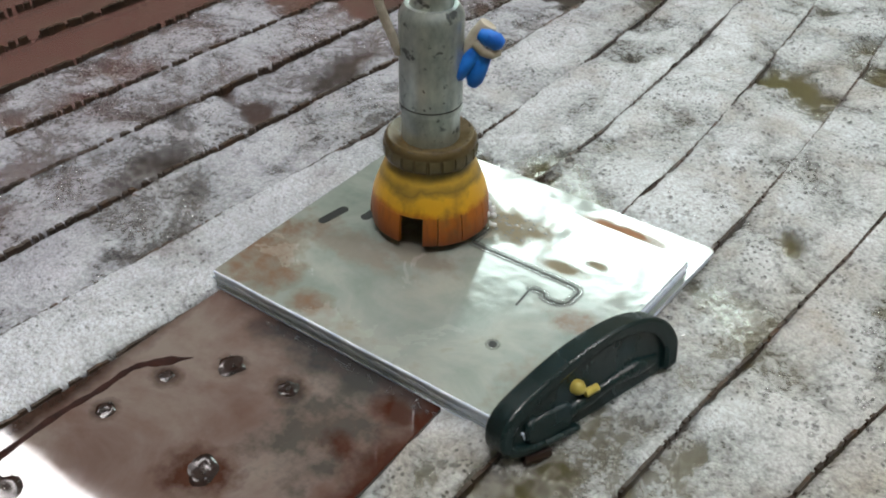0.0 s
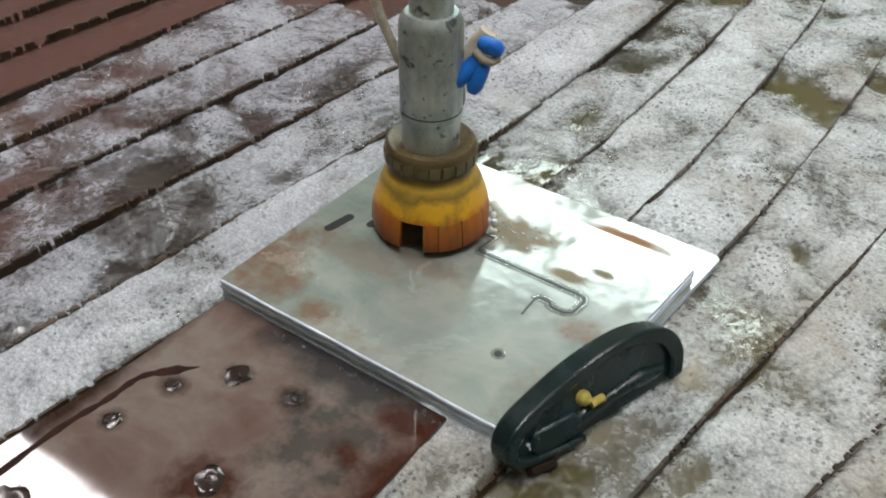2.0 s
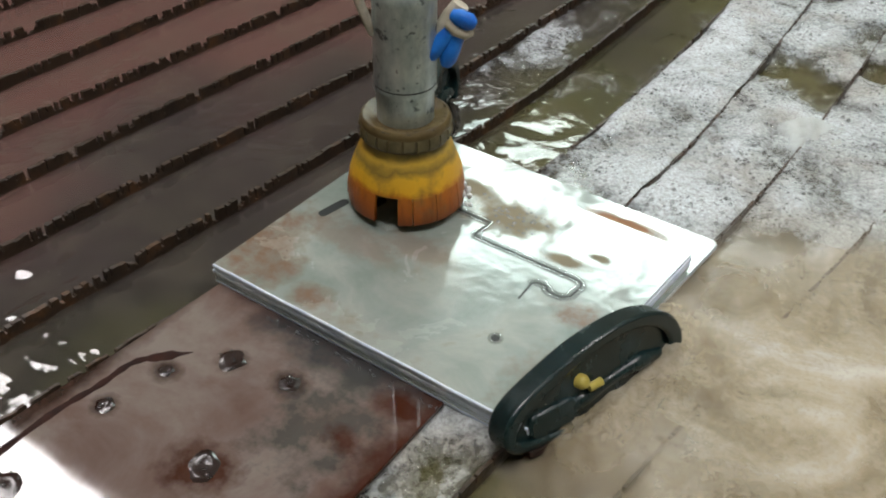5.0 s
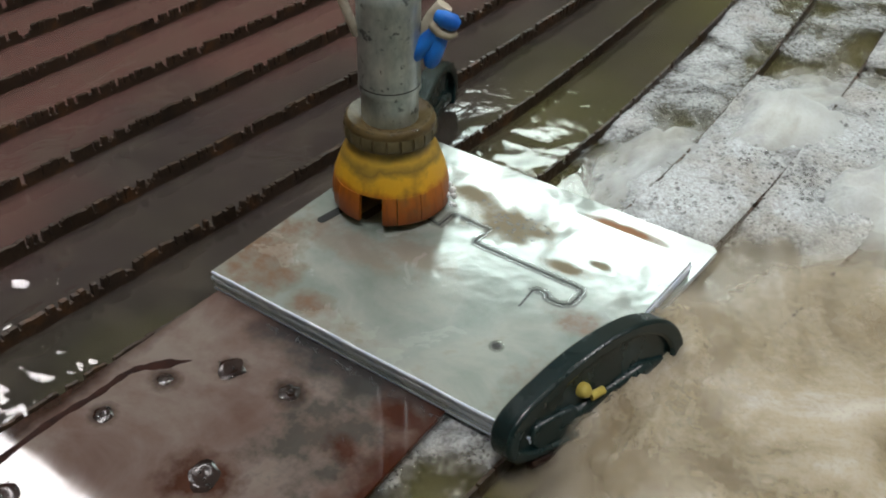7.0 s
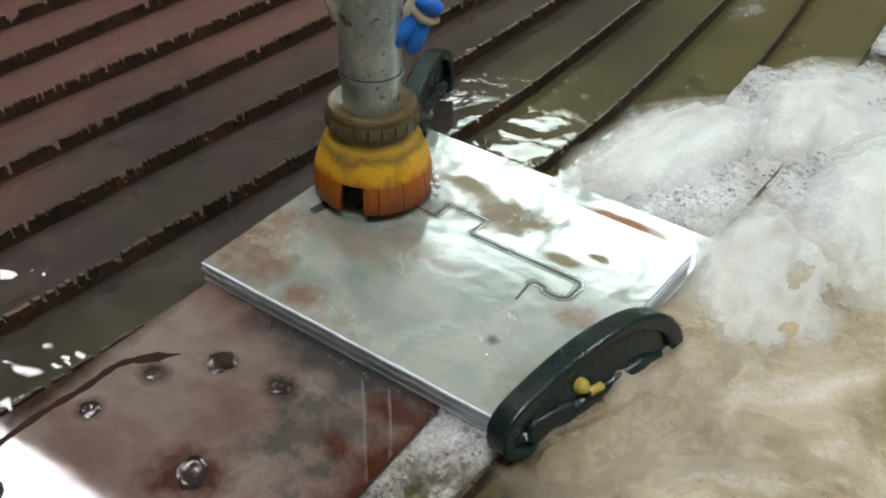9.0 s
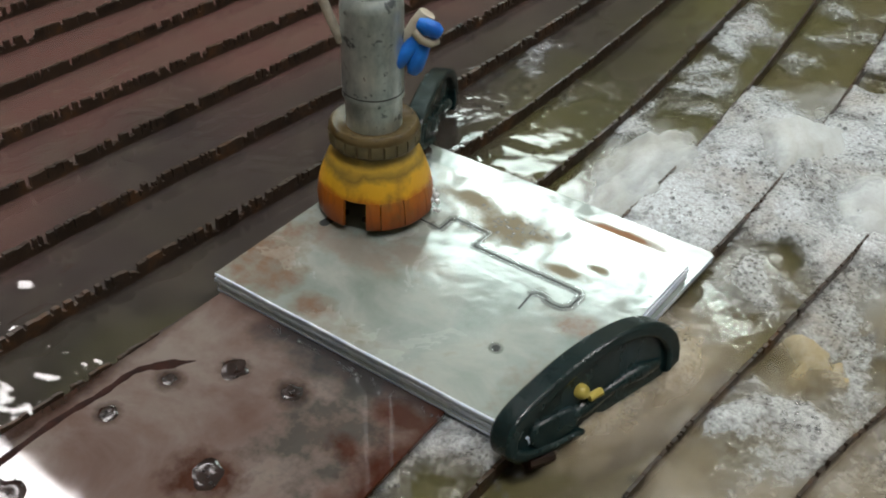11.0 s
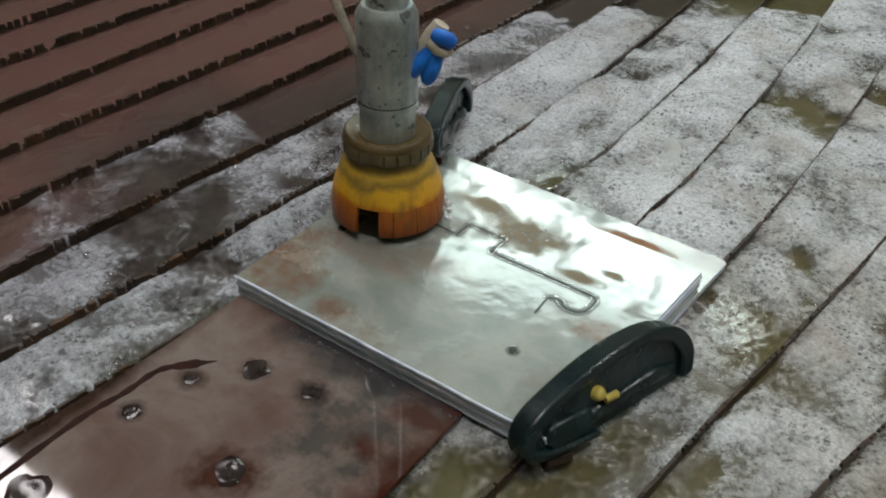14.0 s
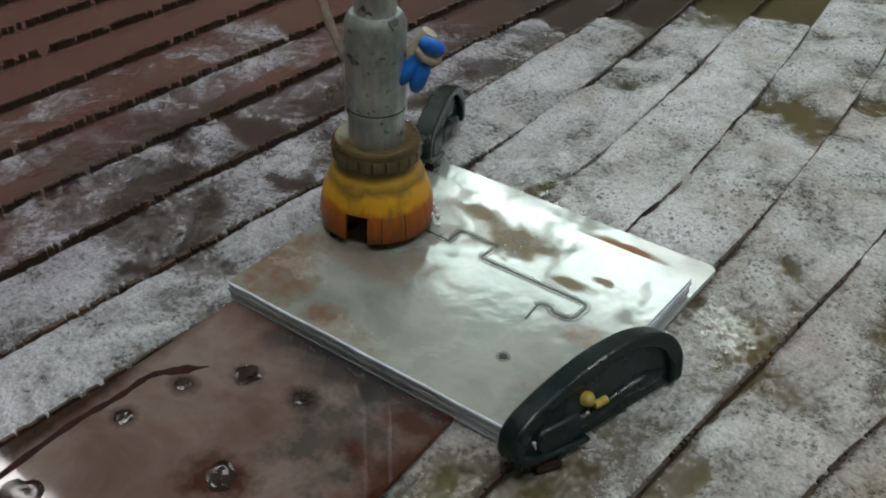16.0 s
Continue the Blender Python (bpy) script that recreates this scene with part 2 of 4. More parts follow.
    a.set("Specular IOR Level", 0.7)
    M["bubble"] = a
    a = Mat("galvanised_tube", rough=0.36, metal=0.7)
    n = a.noise(70, 6, 0.65, vec=a.squash(1, 1, 0.55))
    c = a.ramp(n, (0.30, (0.20, 0.25, 0.27)), (0.50, (0.46, 0.53, 0.52)), (0.72, (0.72, 0.78, 0.73)))
    c = a.mix(a.ramp(a.noise(28, 4, 0.6, vec=a.squash(1, 1, 0.4)), (0.48, 0.0), (0.64, 0.7)), c, (0.21, 0.215, 0.185))
    a.set("Base Color", a.mix(a.ramp(a.noise(150, 3, 0.6), (0.60, 0.0), (0.68, 0.8)), c, (0.045, 0.055, 0.065)))
    a.set("Roughness", a.ramp(n, (0.3, 0.5), (0.7, 0.26)))
    a.bump(n, 0.3, 0.001)
    M["tube"] = a
    a = Mat("brown_wet_collar", rough=0.34)
    n = a.noise(60, 4)
    c = a.ramp(n, (0.3, (0.065, 0.046, 0.018)), (0.7, (0.15, 0.105, 0.042)))
    a.set("Base Color", a.mix(a.ramp(a.noise(30, 3), (0.4, 0.0), (0.7, 0.6)), c, (0.14, 0.125, 0.07)))
    a.set("Specular IOR Level", 0.25)
    a.bump(a.noise(160, 4), 0.5, 0.0012)
    M["collar"] = a
    a = Mat("olive_collar_side", rough=0.22)
    a.set("Base Color", a.ramp(a.noise(70, 4), (0.3, (0.075, 0.062, 0.028)), (0.6, (0.15, 0.125, 0.065)), (0.8, (0.22, 0.19, 0.11))))
    M["rib"] = a
    a = Mat("worn_urethane", rough=0.36)
    z = a.node("ShaderNodeSeparateXYZ", {"Vector": a.co}).outputs[2]
    n = a.noise(60, 5, 0.62, 0.4)
    h = a.math("ADD", a.math("MULTIPLY", z, 24.0), a.math("MULTIPLY", a.math("SUBTRACT", n, 0.5), 0.32))
    c = a.ramp(h, (0.02, (0.20, 0.050, 0.008)), (0.22, (0.40, 0.105, 0.008)), (0.40, (0.48, 0.15, 0.010)), (0.49, (0.72, 0.40, 0.022)), (0.62, (0.72, 0.42, 0.03)), (0.71, (0.27, 0.18, 0.035)), (0.82, (0.56, 0.36, 0.045)), (0.95, (0.20, 0.15, 0.05)))
    grime = a.ramp(a.noise(34, 4, 0.6), (0.56, 0.0), (0.70, 0.75))
    streak = a.ramp(a.noise(190, 3, 0.6, vec=a.squash(1, 1, 0.12)), (0.48, 0.0), (0.66, 0.6))
    streak = a.math("MULTIPLY", streak, a.ramp(h, (0.36, 1.0), (0.55, 0.15)))
    c = a.mix(streak, c, (0.15, 0.045, 0.010))
    a.set("Base Color", a.mix(grime, c, (0.17, 0.11, 0.04)))
    a.set("Subsurface Weight", 0.08)
    a.set("Subsurface Radius", (0.004, 0.002, 0.0005))
    a.bump(a.noise(140, 4), 0.25, 0.001)
    M["yellow"] = M["orange"] = a
    a = Mat("blue_rubber", rough=0.45)
    a.set("Base Color", a.ramp(a.noise(120, 3), (0.3, (0.004, 0.11, 0.55)), (0.7, (0.012, 0.22, 0.78))))
    M["blue"] = a
    a = Mat("tan_tape", rough=0.6)
    a.set("Base Color", a.ramp(a.noise(160, 4), (0.3, (0.38, 0.34, 0.25)), (0.7, (0.55, 0.51, 0.41))))
    M["tan"] = a
    a = Mat("clear_hose", (0.50, 0.46, 0.38), 0.25)
    a.set("Base Color", a.ramp(a.noise(200, 3), (0.3, (0.32, 0.28, 0.22)), (0.7, (0.60, 0.56, 0.47))))
    M["hose"] = a
    a = Mat("dark_green_plastic", rough=0.3)
    n = a.noise(40, 5, 0.6)
    a.set("Base Color", a.ramp(n, (0.3, (0.004, 0.012, 0.012)), (0.6, (0.008, 0.023, 0.024)), (0.85, (0.022, 0.045, 0.055))))
    a.set("Roughness", a.ramp(n, (0.3, 0.16), (0.8, 0.36)))
    a.bump(a.math("ADD", a.noise(240, 3), a.math("MULTIPLY", a.noise(70, 3), 0.8)), 0.3, 0.0009)
    M["green"] = a
    a = Mat("yellow_plastic", (0.55, 0.45, 0.06), 0.4)
    a.set("Base Color", a.ramp(a.noise(150, 3), (0.3, (0.40, 0.32, 0.05)), (0.7, (0.66, 0.58, 0.16))))
    M["pin"] = a
    a = Mat("painted_wall", rough=0.8)
    a.set("Base Color", a.ramp(a.noise(1.4, 6), (0.3, (0.30, 0.28, 0.20)), (0.7, (0.40, 0.38, 0.29))))
    M["wall"] = a
    a = Mat("red_brown_wall", rough=0.8)
    a.set("Base Color", a.ramp(a.noise(1.4, 6), (0.3, (0.20, 0.07, 0.05)), (0.7, (0.28, 0.12, 0.09))))
    M["wall_red"] = a
    a = Mat("concrete", rough=0.85)
    a.set("Base Color", a.ramp(a.noise(2.5, 8), (0.3, (0.20, 0.19, 0.18)), (0.7, (0.32, 0.31, 0.29))))
    M["concrete"] = a
    a = Mat("white_ceiling", (0.7, 0.7, 0.68), 0.9)
    M["ceiling"] = a
    a = Mat("lit_pane", (0.8, 0.8, 0.8), 0.5)
    a.set("Emission Color", (0.95, 1.0, 0.97, 1))
    a.set("Emission Strength", 6.0)
    M["pane"] = a
    a = Mat("lit_diffuser", (0.8, 0.8, 0.8), 0.5)
    a.set("Emission Color", (1.0, 0.96, 0.96, 1))
    a.set("Emission Strength", 26.0)
    M["lamp"] = a
    a = Mat("grey_frame", (0.35, 0.36, 0.37), 0.5)
    M["frame"] = a
    return {**{k: v.m for k, v in M.items()}, "murk": murk, "bed": bed}


M = make_mats()


# ---- mesh helpers ----
def link(name, bm, mat, parent=None, label="", smooth=None, bevel=0.0):
    me = bpy.data.meshes.new(name)
    bmesh.ops.recalc_face_normals(bm, faces=bm.faces[:])
    bm.to_mesh(me)
    bm.free()
    me.materials.append(M[mat])
    if smooth is not None:
        me.shade_smooth()
        me.set_sharp_from_angle(angle=radians(smooth))
    ob = new(name, me)
    if bevel:
        md = ob.modifiers.new("bevel", "BEVEL")
        md.width, md.segments, md.limit_method = bevel, 2, "ANGLE"
    if parent:
        ob.parent = parent
    if label:
        ob["label"] = label
    return ob


def part(name, bm, mat, parent, label="", smooth=35, bevel=0.0):
    return link(name, bm, mat, parent, label, smooth, bevel)


def empty(name, m=None):
    ob = new(name)
    ob.empty_display_size = 0.02
    if m is not None:
        ob.matrix_world = m
    return ob


def add_box(bm, lo, hi):
    v = [bm.verts.new((x, y, z)) for x in (lo[0], hi[0]) for y in (lo[1], hi[1]) for z in (lo[2], hi[2])]
    for f in ((0, 1, 3, 2), (4, 6, 7, 5), (0, 4, 5, 1), (2, 3, 7, 6), (0, 2, 6, 4), (1, 5, 7, 3)):
        bm.faces.new([v[i] for i in f])
    return bm


def box(lo, hi):
    return add_box(bmesh.new(), lo, hi)


def lathe(profile, n=48, a0=0.0, a1=360.0, close=False):
    """Turns (r, z) round the z axis; a part turn has its ends capped when the profile is closed."""
    bm = bmesh.new()
    full = abs(a1 - a0) >= 359.9
    cols = []
    for i in range(n if full else n + 1):
        a = radians(a0 + (a1 - a0) * i / n)
        cols.append([bm.verts.new((r * math.cos(a), r * math.sin(a), z)) for r, z in profile])
    k = len(profile)
    for i in range(n):
        p, q = cols[i], cols[(i + 1) % len(cols)]
        for j in range(k if close else k - 1):
            bm.faces.new((p[j], q[j], q[(j + 1) % k], p[(j + 1) % k]))
    if not full and close:
        bm.faces.new(cols[0])
        bm.faces.new(cols[-1][::-1])
    return bm


def prism(outline, z0, z1, axis="z"):
    """A closed outline drawn out between z0 and z1."""
    bm = bmesh.new()
    lo = [bm.verts.new((x, y, z0)) for x, y in outline]
    hi = [bm.verts.new((x, y, z1)) for x, y in outline]
    n = len(outline)
    bm.faces.new(lo[::-1])
    bm.faces.new(hi)
    for i in range(n):
        bm.faces.new((lo[i], lo[(i + 1) % n], hi[(i + 1) % n], hi[i]))
    return bm


def sweep(points, radius, n=10, flat=1.0):
    """A round bar along a line of points; radius may be a list."""
    bm = bmesh.new()
    pts = [Vector(p) for p in points]
    rs = radius if isinstance(radius, (list, tuple)) else [radius] * len(pts)
    rings = []
    side = None
    for i, p in enumerate(pts):
        d = (pts[min(i + 1, len(pts) - 1)] - pts[max(i - 1, 0)]).normalized()
        s = d.cross(Vector((0, 0, 1)) if abs(d.z) < 0.95 else Vector((0, 1, 0))).normalized() if side is None else (side - d * side.dot(d)).normalized()
        side = s
        u = d.cross(s)
        rings.append([bm.verts.new(p + rs[i] * (math.cos(2 * math.pi * j / n) * s + flat * math.sin(2 * math.pi * j / n) * u)) for j in range(n)])
    for a, b in zip(rings, rings[1:]):
        for j in range(n):
            bm.faces.new((a[j], a[(j + 1) % n], b[(j + 1) % n], b[j]))
    bm.faces.new(rings[0][::-1])
    bm.faces.new(rings[-1])
    return bm


def smooth_line(ctrl, n):
    """A Catmull-Rom line of n points a span through the given ones."""
    c = [Vector(p) for p in ctrl]
    c = [2 * c[0] - c[1]] + c + [2 * c[-1] - c[-2]]
    out = []
    for i in range(1, len(c) - 2):
        for k in range(n):
            t = k / n
            a, b, d, e = c[i - 1], c[i], c[i + 1], c[i + 2]
            out.append(0.5 * (2 * b + (d - a) * t + (2 * a - 5 * b + 4 * d - e) * t * t + (3 * b - a - 3 * d + e) * t ** 3))
    out.append(c[-2])
    return out


def fbm(x, y, z=0.0, octaves=4):
    return noise.fractal(Vector((x, y, z)), 0.6, 2.1, octaves)


# ---- the hall: floor, walls, ceiling, window ----
def structure(ob, label, cat):
    return tagged(ob, label, cat, kind="structure")


def build_hall():
    x0, x1, y0, y1, h, f = -6.0, 4.5, -4.0, 4.2, 3.6, -0.85
    structure(link("floor", box((x0, y0, f - 0.1), (x1, y1, f)), "concrete"), "grey concrete workshop floor", "floor")
    structure(link("ceiling", box((x0 - 0.2, y0 - 0.2, h), (x1 + 0.2, y1 + 0.2, h + 0.1)), "ceiling"), "plain white workshop ceiling", "ceiling")
    structure(link("wall_west", box((x0 - 0.2, y0, f), (x0, y1, h)), "wall_red"), "red-brown painted workshop wall", "wall")
    structure(link("wall_east", box((x1, y0, f), (x1 + 0.2, y1, h)), "wall"), "cream painted workshop wall", "wall")
    structure(link("wall_south", box((x0 - 0.2, y0 - 0.2, f), (x1 + 0.2, y0, h)), "wall"), "cream painted workshop wall", "wall")
    wx0, wx1, wz0, wz1 = -2.65, -0.4, 2.66, 3.52
    bm = bmesh.new()
    for lo, hi in (((x0 - 0.2, f), (wx0, h)), ((wx1, f), (x1 + 0.2, h)), ((wx0, f), (wx1, wz0)), ((wx0, wz1), (wx1, h))):
        add_box(bm, (lo[0], y1, lo[1]), (hi[0], y1 + 0.2, hi[1]))
    structure(link("wall_north", bm, "wall"), "cream painted workshop wall with a high window", "wall")
    win = structure(empty("window_1"), "high workshop window with bright daylight", "window")
    bm = bmesh.new()
    for a, b in (((wx0, wz0), (wx1, wz0 + 0.05)), ((wx0, wz1 - 0.05), (wx1, wz1)), ((wx0, wz0 + 0.05), (wx0 + 0.05, wz1 - 0.05)), ((wx1 - 0.05, wz0 + 0.05), (wx1, wz1 - 0.05)),
                 ((-1.55, wz0 + 0.05), (-1.50, wz1 - 0.05))):
        add_box(bm, (a[0], y1 + 0.06, a[1]), (b[0], y1 + 0.12, b[1]))
    part("window_frame", bm, "frame", win)
    for a, b in ((wx0 + 0.05, -1.55), (-1.50, wx1 - 0.05)):
        part("pane", box((a, y1 + 0.085, wz0 + 0.05), (b, y1 + 0.095, wz1 - 0.05)), "pane", win)
    # first lamp mirrors in the rusty plate; the other two are added fill lights
    for c, sx, sy in (((-2.9, 0.88), 1.4, 0.57), ((0.6, -0.6), 1.5, 0.5), ((2.2, 1.6), 1.5, 0.5)):
        lamp = tagged(empty("ceiling_light", pose(c[0], c[1], h)), "unseen flat white ceiling light", "ceiling light", "workshop ceiling lights")
        part("frame", box((-sx / 2 - 0.03, -sy / 2 - 0.03, -0.05), (sx / 2 + 0.03, sy / 2 + 0.03, 0)), "frame", lamp)
        part("diffuser", box((-sx / 2, -sy / 2, -0.06), (sx / 2, sy / 2, -0.051)), "lamp", lamp)


build_hall()

# ---- the cutting tank and its bed of slats ----
SLAT_Y = (-0.5, 0.0, 0.15, 0.3, 0.5, 0.7, 1.2)
SLATS = (
    (-0.56, -0.54, -0.535, -0.53, -0.52, -0.515, -0.51),
    (-0.50, -0.48, -0.473, -0.468, -0.46, -0.455, -0.45),
    (-0.44, -0.42, -0.413, -0.408, -0.40, -0.395, -0.39),
    (-0.385, -0.362, -0.354, -0.348, -0.342, -0.34, -0.335),
    (-0.32, -0.296, -0.29, -0.287, -0.283, -0.28, -0.275),
    (-0.265, -0.237, -0.226, -0.216, -0.205, -0.2, -0.195),
    (-0.205, -0.176, -0.166, -0.157, -0.146, -0.14, -0.135),
    (-0.15, -0.116, -0.104, -0.092, -0.082, -0.077, -0.07),
    (-0.095, -0.053, -0.040, -0.034, -0.028, -0.03, -0.03),
    (-0.045, 0.003, 0.017, 0.028, 0.027, 0.02, 0.01),
    (0.02, 0.065, 0.08, 0.089, 0.084, 0.076, 0.06),
    (0.09, 0.13, 0.142, 0.149, 0.143, 0.13, 0.1),
    (0.15, 0.185, 0.199, 0.209, 0.209, 0.198, 0.17),
    (0.185, 0.237, 0.257, 0.276, 0.285, 0.28, 0.25),
    (0.24, 0.292, 0.322, 0.345, 0.355, 0.35, 0.32),
    (0.3, 0.355, 0.387, 0.41, 0.42, 0.415, 0.39),
    (0.37, 0.42, 0.452, 0.475, 0.485, 0.48, 0.46),
    (0.44, 0.49, 0.52, 0.545, 0.555, 0.55, 0.53),
)
LANE = [smooth_line([(x, y, 0) for x, y in zip(xs, SLAT_Y)], 24) for xs in SLATS]
LANE_Y = [[p.y for p in line] for line in LANE]
LANE_X = [[p.x for p in line] for line in LANE]


def slat_x(i, y):
    return float(np.interp(y, LANE_Y[i], LANE_X[i]))


def build_slat(i):
    """A bent upright steel bar whose top edge is eaten into teeth."""
    rng = random.Random(100 + i)
    left = i < 9
    bm = bmesh.new()
    y, top, cols = -0.5, 0.0, []
    while y < 1.18:
        near = -0.2 < y < 0.75
        step = rng.uniform(0.0015, 0.0052) if near else 0.012
        deep = rng.random() < (0.48 if left else 0.25)
        top = -rng.uniform(0.003, 0.0085 if left else 0.006) if deep else -rng.uniform(0.0, 0.0012)
        cols += [(y, top), (y + step * (0.45 if deep else 1.0) - 0.0003, top)]
        y += step * (0.45 if deep else 1.0)
    th = 0.0015 if left else 0.0009
    prev = None
    for y, z in cols:
        x = slat_x(i, y)
        ring = [bm.verts.new((x - th, y, -0.09)), bm.verts.new((x - th, y, z)), bm.verts.new((x + th, y, z)), bm.verts.new((x + th, y, -0.09))]
        if prev:
            for j in range(3):
                bm.faces.new((prev[j], prev[j + 1], ring[j + 1], ring[j]))
        prev = ring
    ob = link("slat", bm, "slat")
    return tagged(ob, "rusty notched steel slat standing on edge" if left else "dark bent steel slat standing on edge", "slat", "slats of the cutting bed")


for i in range(len(SLATS)):
    build_slat(i)

tank = structure(empty("tank"), "steel water tank under the cutting bed", "tank")
for nm, lo, hi in (("tank_wall", (-0.64, -0.56, -0.85), (-0.62, 1.26, 0.03)), ("tank_wall", (0.62, -0.56, -0.85), (0.64, 1.26, 0.03)),
                   ("tank_wall", (-0.62, -0.56, -0.85), (0.62, -0.54, 0.03)), ("tank_wall", (-0.62, 1.24, -0.85), (0.62, 1.26, 0.03)),
                   ("tank_base", (-0.62, -0.54, -0.3), (0.62, 1.24, -0.28))):
    part(nm, box(lo, hi), "slat", tank)


# ---- water and foam ----
def build_water():
    """Rippled water; the swell is stronger behind the sheets and beside the rusty plate."""
    nx, ny = 300, 420
    bm = bmesh.new()
    rows = []
    for j in range(ny + 1):
        y = -0.538 + 1.776 * j / ny
        row = []
        for i in range(nx + 1):
            x = -0.618 + 1.236 * i / nx
            swell = 0.16 + 1.5 * math.exp(-((x - 0.040) / 0.035) ** 2 - ((y - 0.215) / 0.045) ** 2) + 2.2 * math.exp(-((x + 0.06) / 0.06) ** 2 - ((y + 0.07) / 0.08) ** 2)
            z = swell * (0.0008 * fbm(x * 34, y * 26, 3.0, 2) + 0.0006 * fbm(x * 85, y * 70, 9.0, 2))
            row.append(bm.verts.new((x, y, z)))
        rows.append(row)
    for a, b in zip(rows, rows[1:]):
        for i in range(nx):
            bm.faces.new((a[i], a[i + 1], b[i + 1], b[i]))
    ob = link("water", bm, "water", smooth=180)
    for z, mat in ((-0.0022, "murk"), (-0.0036, "bed")):
        lb = bmesh.new()
        lb.faces.new([lb.verts.new((x, y, z)) for x, y in ((-0.618, -0.538), (0.618, -0.538), (0.618, 1.238), (-0.618, 1.238))])
        part("murk", lb, mat, ob, "cloudy depth of the water")
    return structure(ob, "murky brown water between the slats", "water")


water = build_water()


def foam_raft(lane, y0, y1, seed, rough=0.0045, mat="foam", step=0.0017, label="white bubbly foam floating between the slats"):
    """A raft of froth in one lane: an uneven sheet whose higher parts stand out of the water."""
    bm = bmesh.new()
    ny = max(4, int((y1 - y0) / step))
    rows = []
    yc = 0.5 * (y0 + y1)
    for j in range(ny + 1):
        y = y0 + (y1 - y0) * j / ny
        a, b = slat_x(lane, y) + 0.0004, slat_x(lane + 1, y) - 0.0004
        n = 34
        reach = min(j, ny - j) * step
        row = []
        for i in range(n + 1):
            x = a + (b - a) * i / n
            end = min(1.0, max(0.0, reach / 0.055 + 0.45 * fbm(x * 24, y * 24, seed + 8, 3) * min(1.0, reach / 0.02)))
            z = (0.55 if lane < 9 else 0.8) * rough * (fbm(x * 20 + seed, y * 13, seed, 5) + 0.25) + 0.0005 * fbm(x * 130, y * 130, seed, 3) - 0.011 * (1 - end) ** 2 + (0.0012 * (1 - 2 * i / n) if lane < 9 else 0.0)
            droop = 1.0 if lane < 9 else min(0.8, max(0.0, 0.25 + 1.2 * fbm(x * 9, y * 9, 4.0, 2)))
            z -= 0.0045 * droop * max(0.0, 1 - min(i, n - i) / n / 0.09) ** 2
            row.append(bm.verts.new((x, y, z)))
        rows.append(row)
    for p, q in zip(rows, rows[1:]):
        for i in range(34):
            bm.faces.new((p[i], p[i + 1], q[i + 1], q[i]))
    rb = random.Random(int(seed * 10))
    for k in range(int(2600 * (y1 - y0))):
        j = rb.randrange(2, ny - 2)
        v = rows[j][rb.randrange(1, 33)].co
        if v.z < 0.0005 or fbm(v.x * 30 + 4, v.y * 30, seed + 2, 3) < 0.05:
            continue
        r = rb.choice((0.0006, 0.0007, 0.0008, 0.0010, 0.0013, 0.0018) if lane > 10 else (0.0005, 0.0006, 0.0007, 0.0009, 0.0012))
        ring = [bm.verts.new((v.x + r * math.cos(a * 1.0472), v.y + r * math.sin(a * 1.0472), v.z)) for a in range(6)]
        high = [bm.verts.new((v.x + 0.65 * r * math.cos(a * 1.0472), v.y + 0.65 * r * math.sin(a * 1.0472), v.z + 0.65 * r)) for a in range(6)]
        top = bm.verts.new((v.x, v.y, v.z + 0.9 * r))
        for a in range(6):
            c = (a + 1) % 6
            bm.faces.new((ring[a], ring[c], high[c], high[a])).material_index = 1
            bm.faces.new((high[a], high[c], top)).material_index = 1
    ob = link("foam", bm, mat, smooth=180)
    ob.data.materials.append(M["bubble"])
    return tagged(ob, label, "foam", kind="stuff")


# lane, from, to, and how much of it shows, as (seconds, 0 to 1)
LEFT = ((0, 0.72), (1.5, 0.62), (3, 0.56), (4.5, 0.25), (6.3, 0.0), (9.5, 0.0), (12.2, 0.15), (13.5, 0.50), (14.5, 0.60), (16, 0.58))
LEFT_FAR = ((0, 0.60), (1.5, 0.52), (3.5, 0.44), (6.3, 0.0), (12.5, 0.0), (14.5, 0.30), (16, 0.44))
EDGE_LANE = ((0, 0.95), (2, 0.85), (3.5, 0.55), (4.5, 0.4), (6.3, 0.0), (11.8, 0.0), (13, 0.4), (14.5, 0.70), (16, 0.68))
BACK_A = ((0, 0.78), (1.5, 0.64), (3.8, 0.58), (6.3, 0.12), (9.5, 0.05), (12, 0.68), (13.2, 0.82), (16, 0.74))
BACK_B = ((0, 0.8), (2, 0.82), (4, 0.92), (7, 0.78), (9.5, 0.3), (12, 0.85), (14, 0.92), (16, 0.86))
BACK_C = ((0, 0.85), (4, 0.85), (7, 1.12), (9.5, 1.12), (12, 0.98), (14, 0.88), (16, 0.82))
NEAR = ((0, 0.70), (3, 0.66), (4.2, 0.45), (7, 0.3), (9.5, 0.35), (12, 0.84), (13, 0.66), (14, 0.68), (16, 0.62))
BY_CLAMP = ((0, 0.7), (3, 0.62), (4.2, 0.45), (7, 0.25), (9.5, 0.3), (12, 0.72), (14, 0.70), (16, 0.70))
CORNER = ((0, 0.8), (3, 0.85), (7, 0.75), (9.5, 0.95), (11.8, 0.70), (14, 0.62), (16, 0.64))
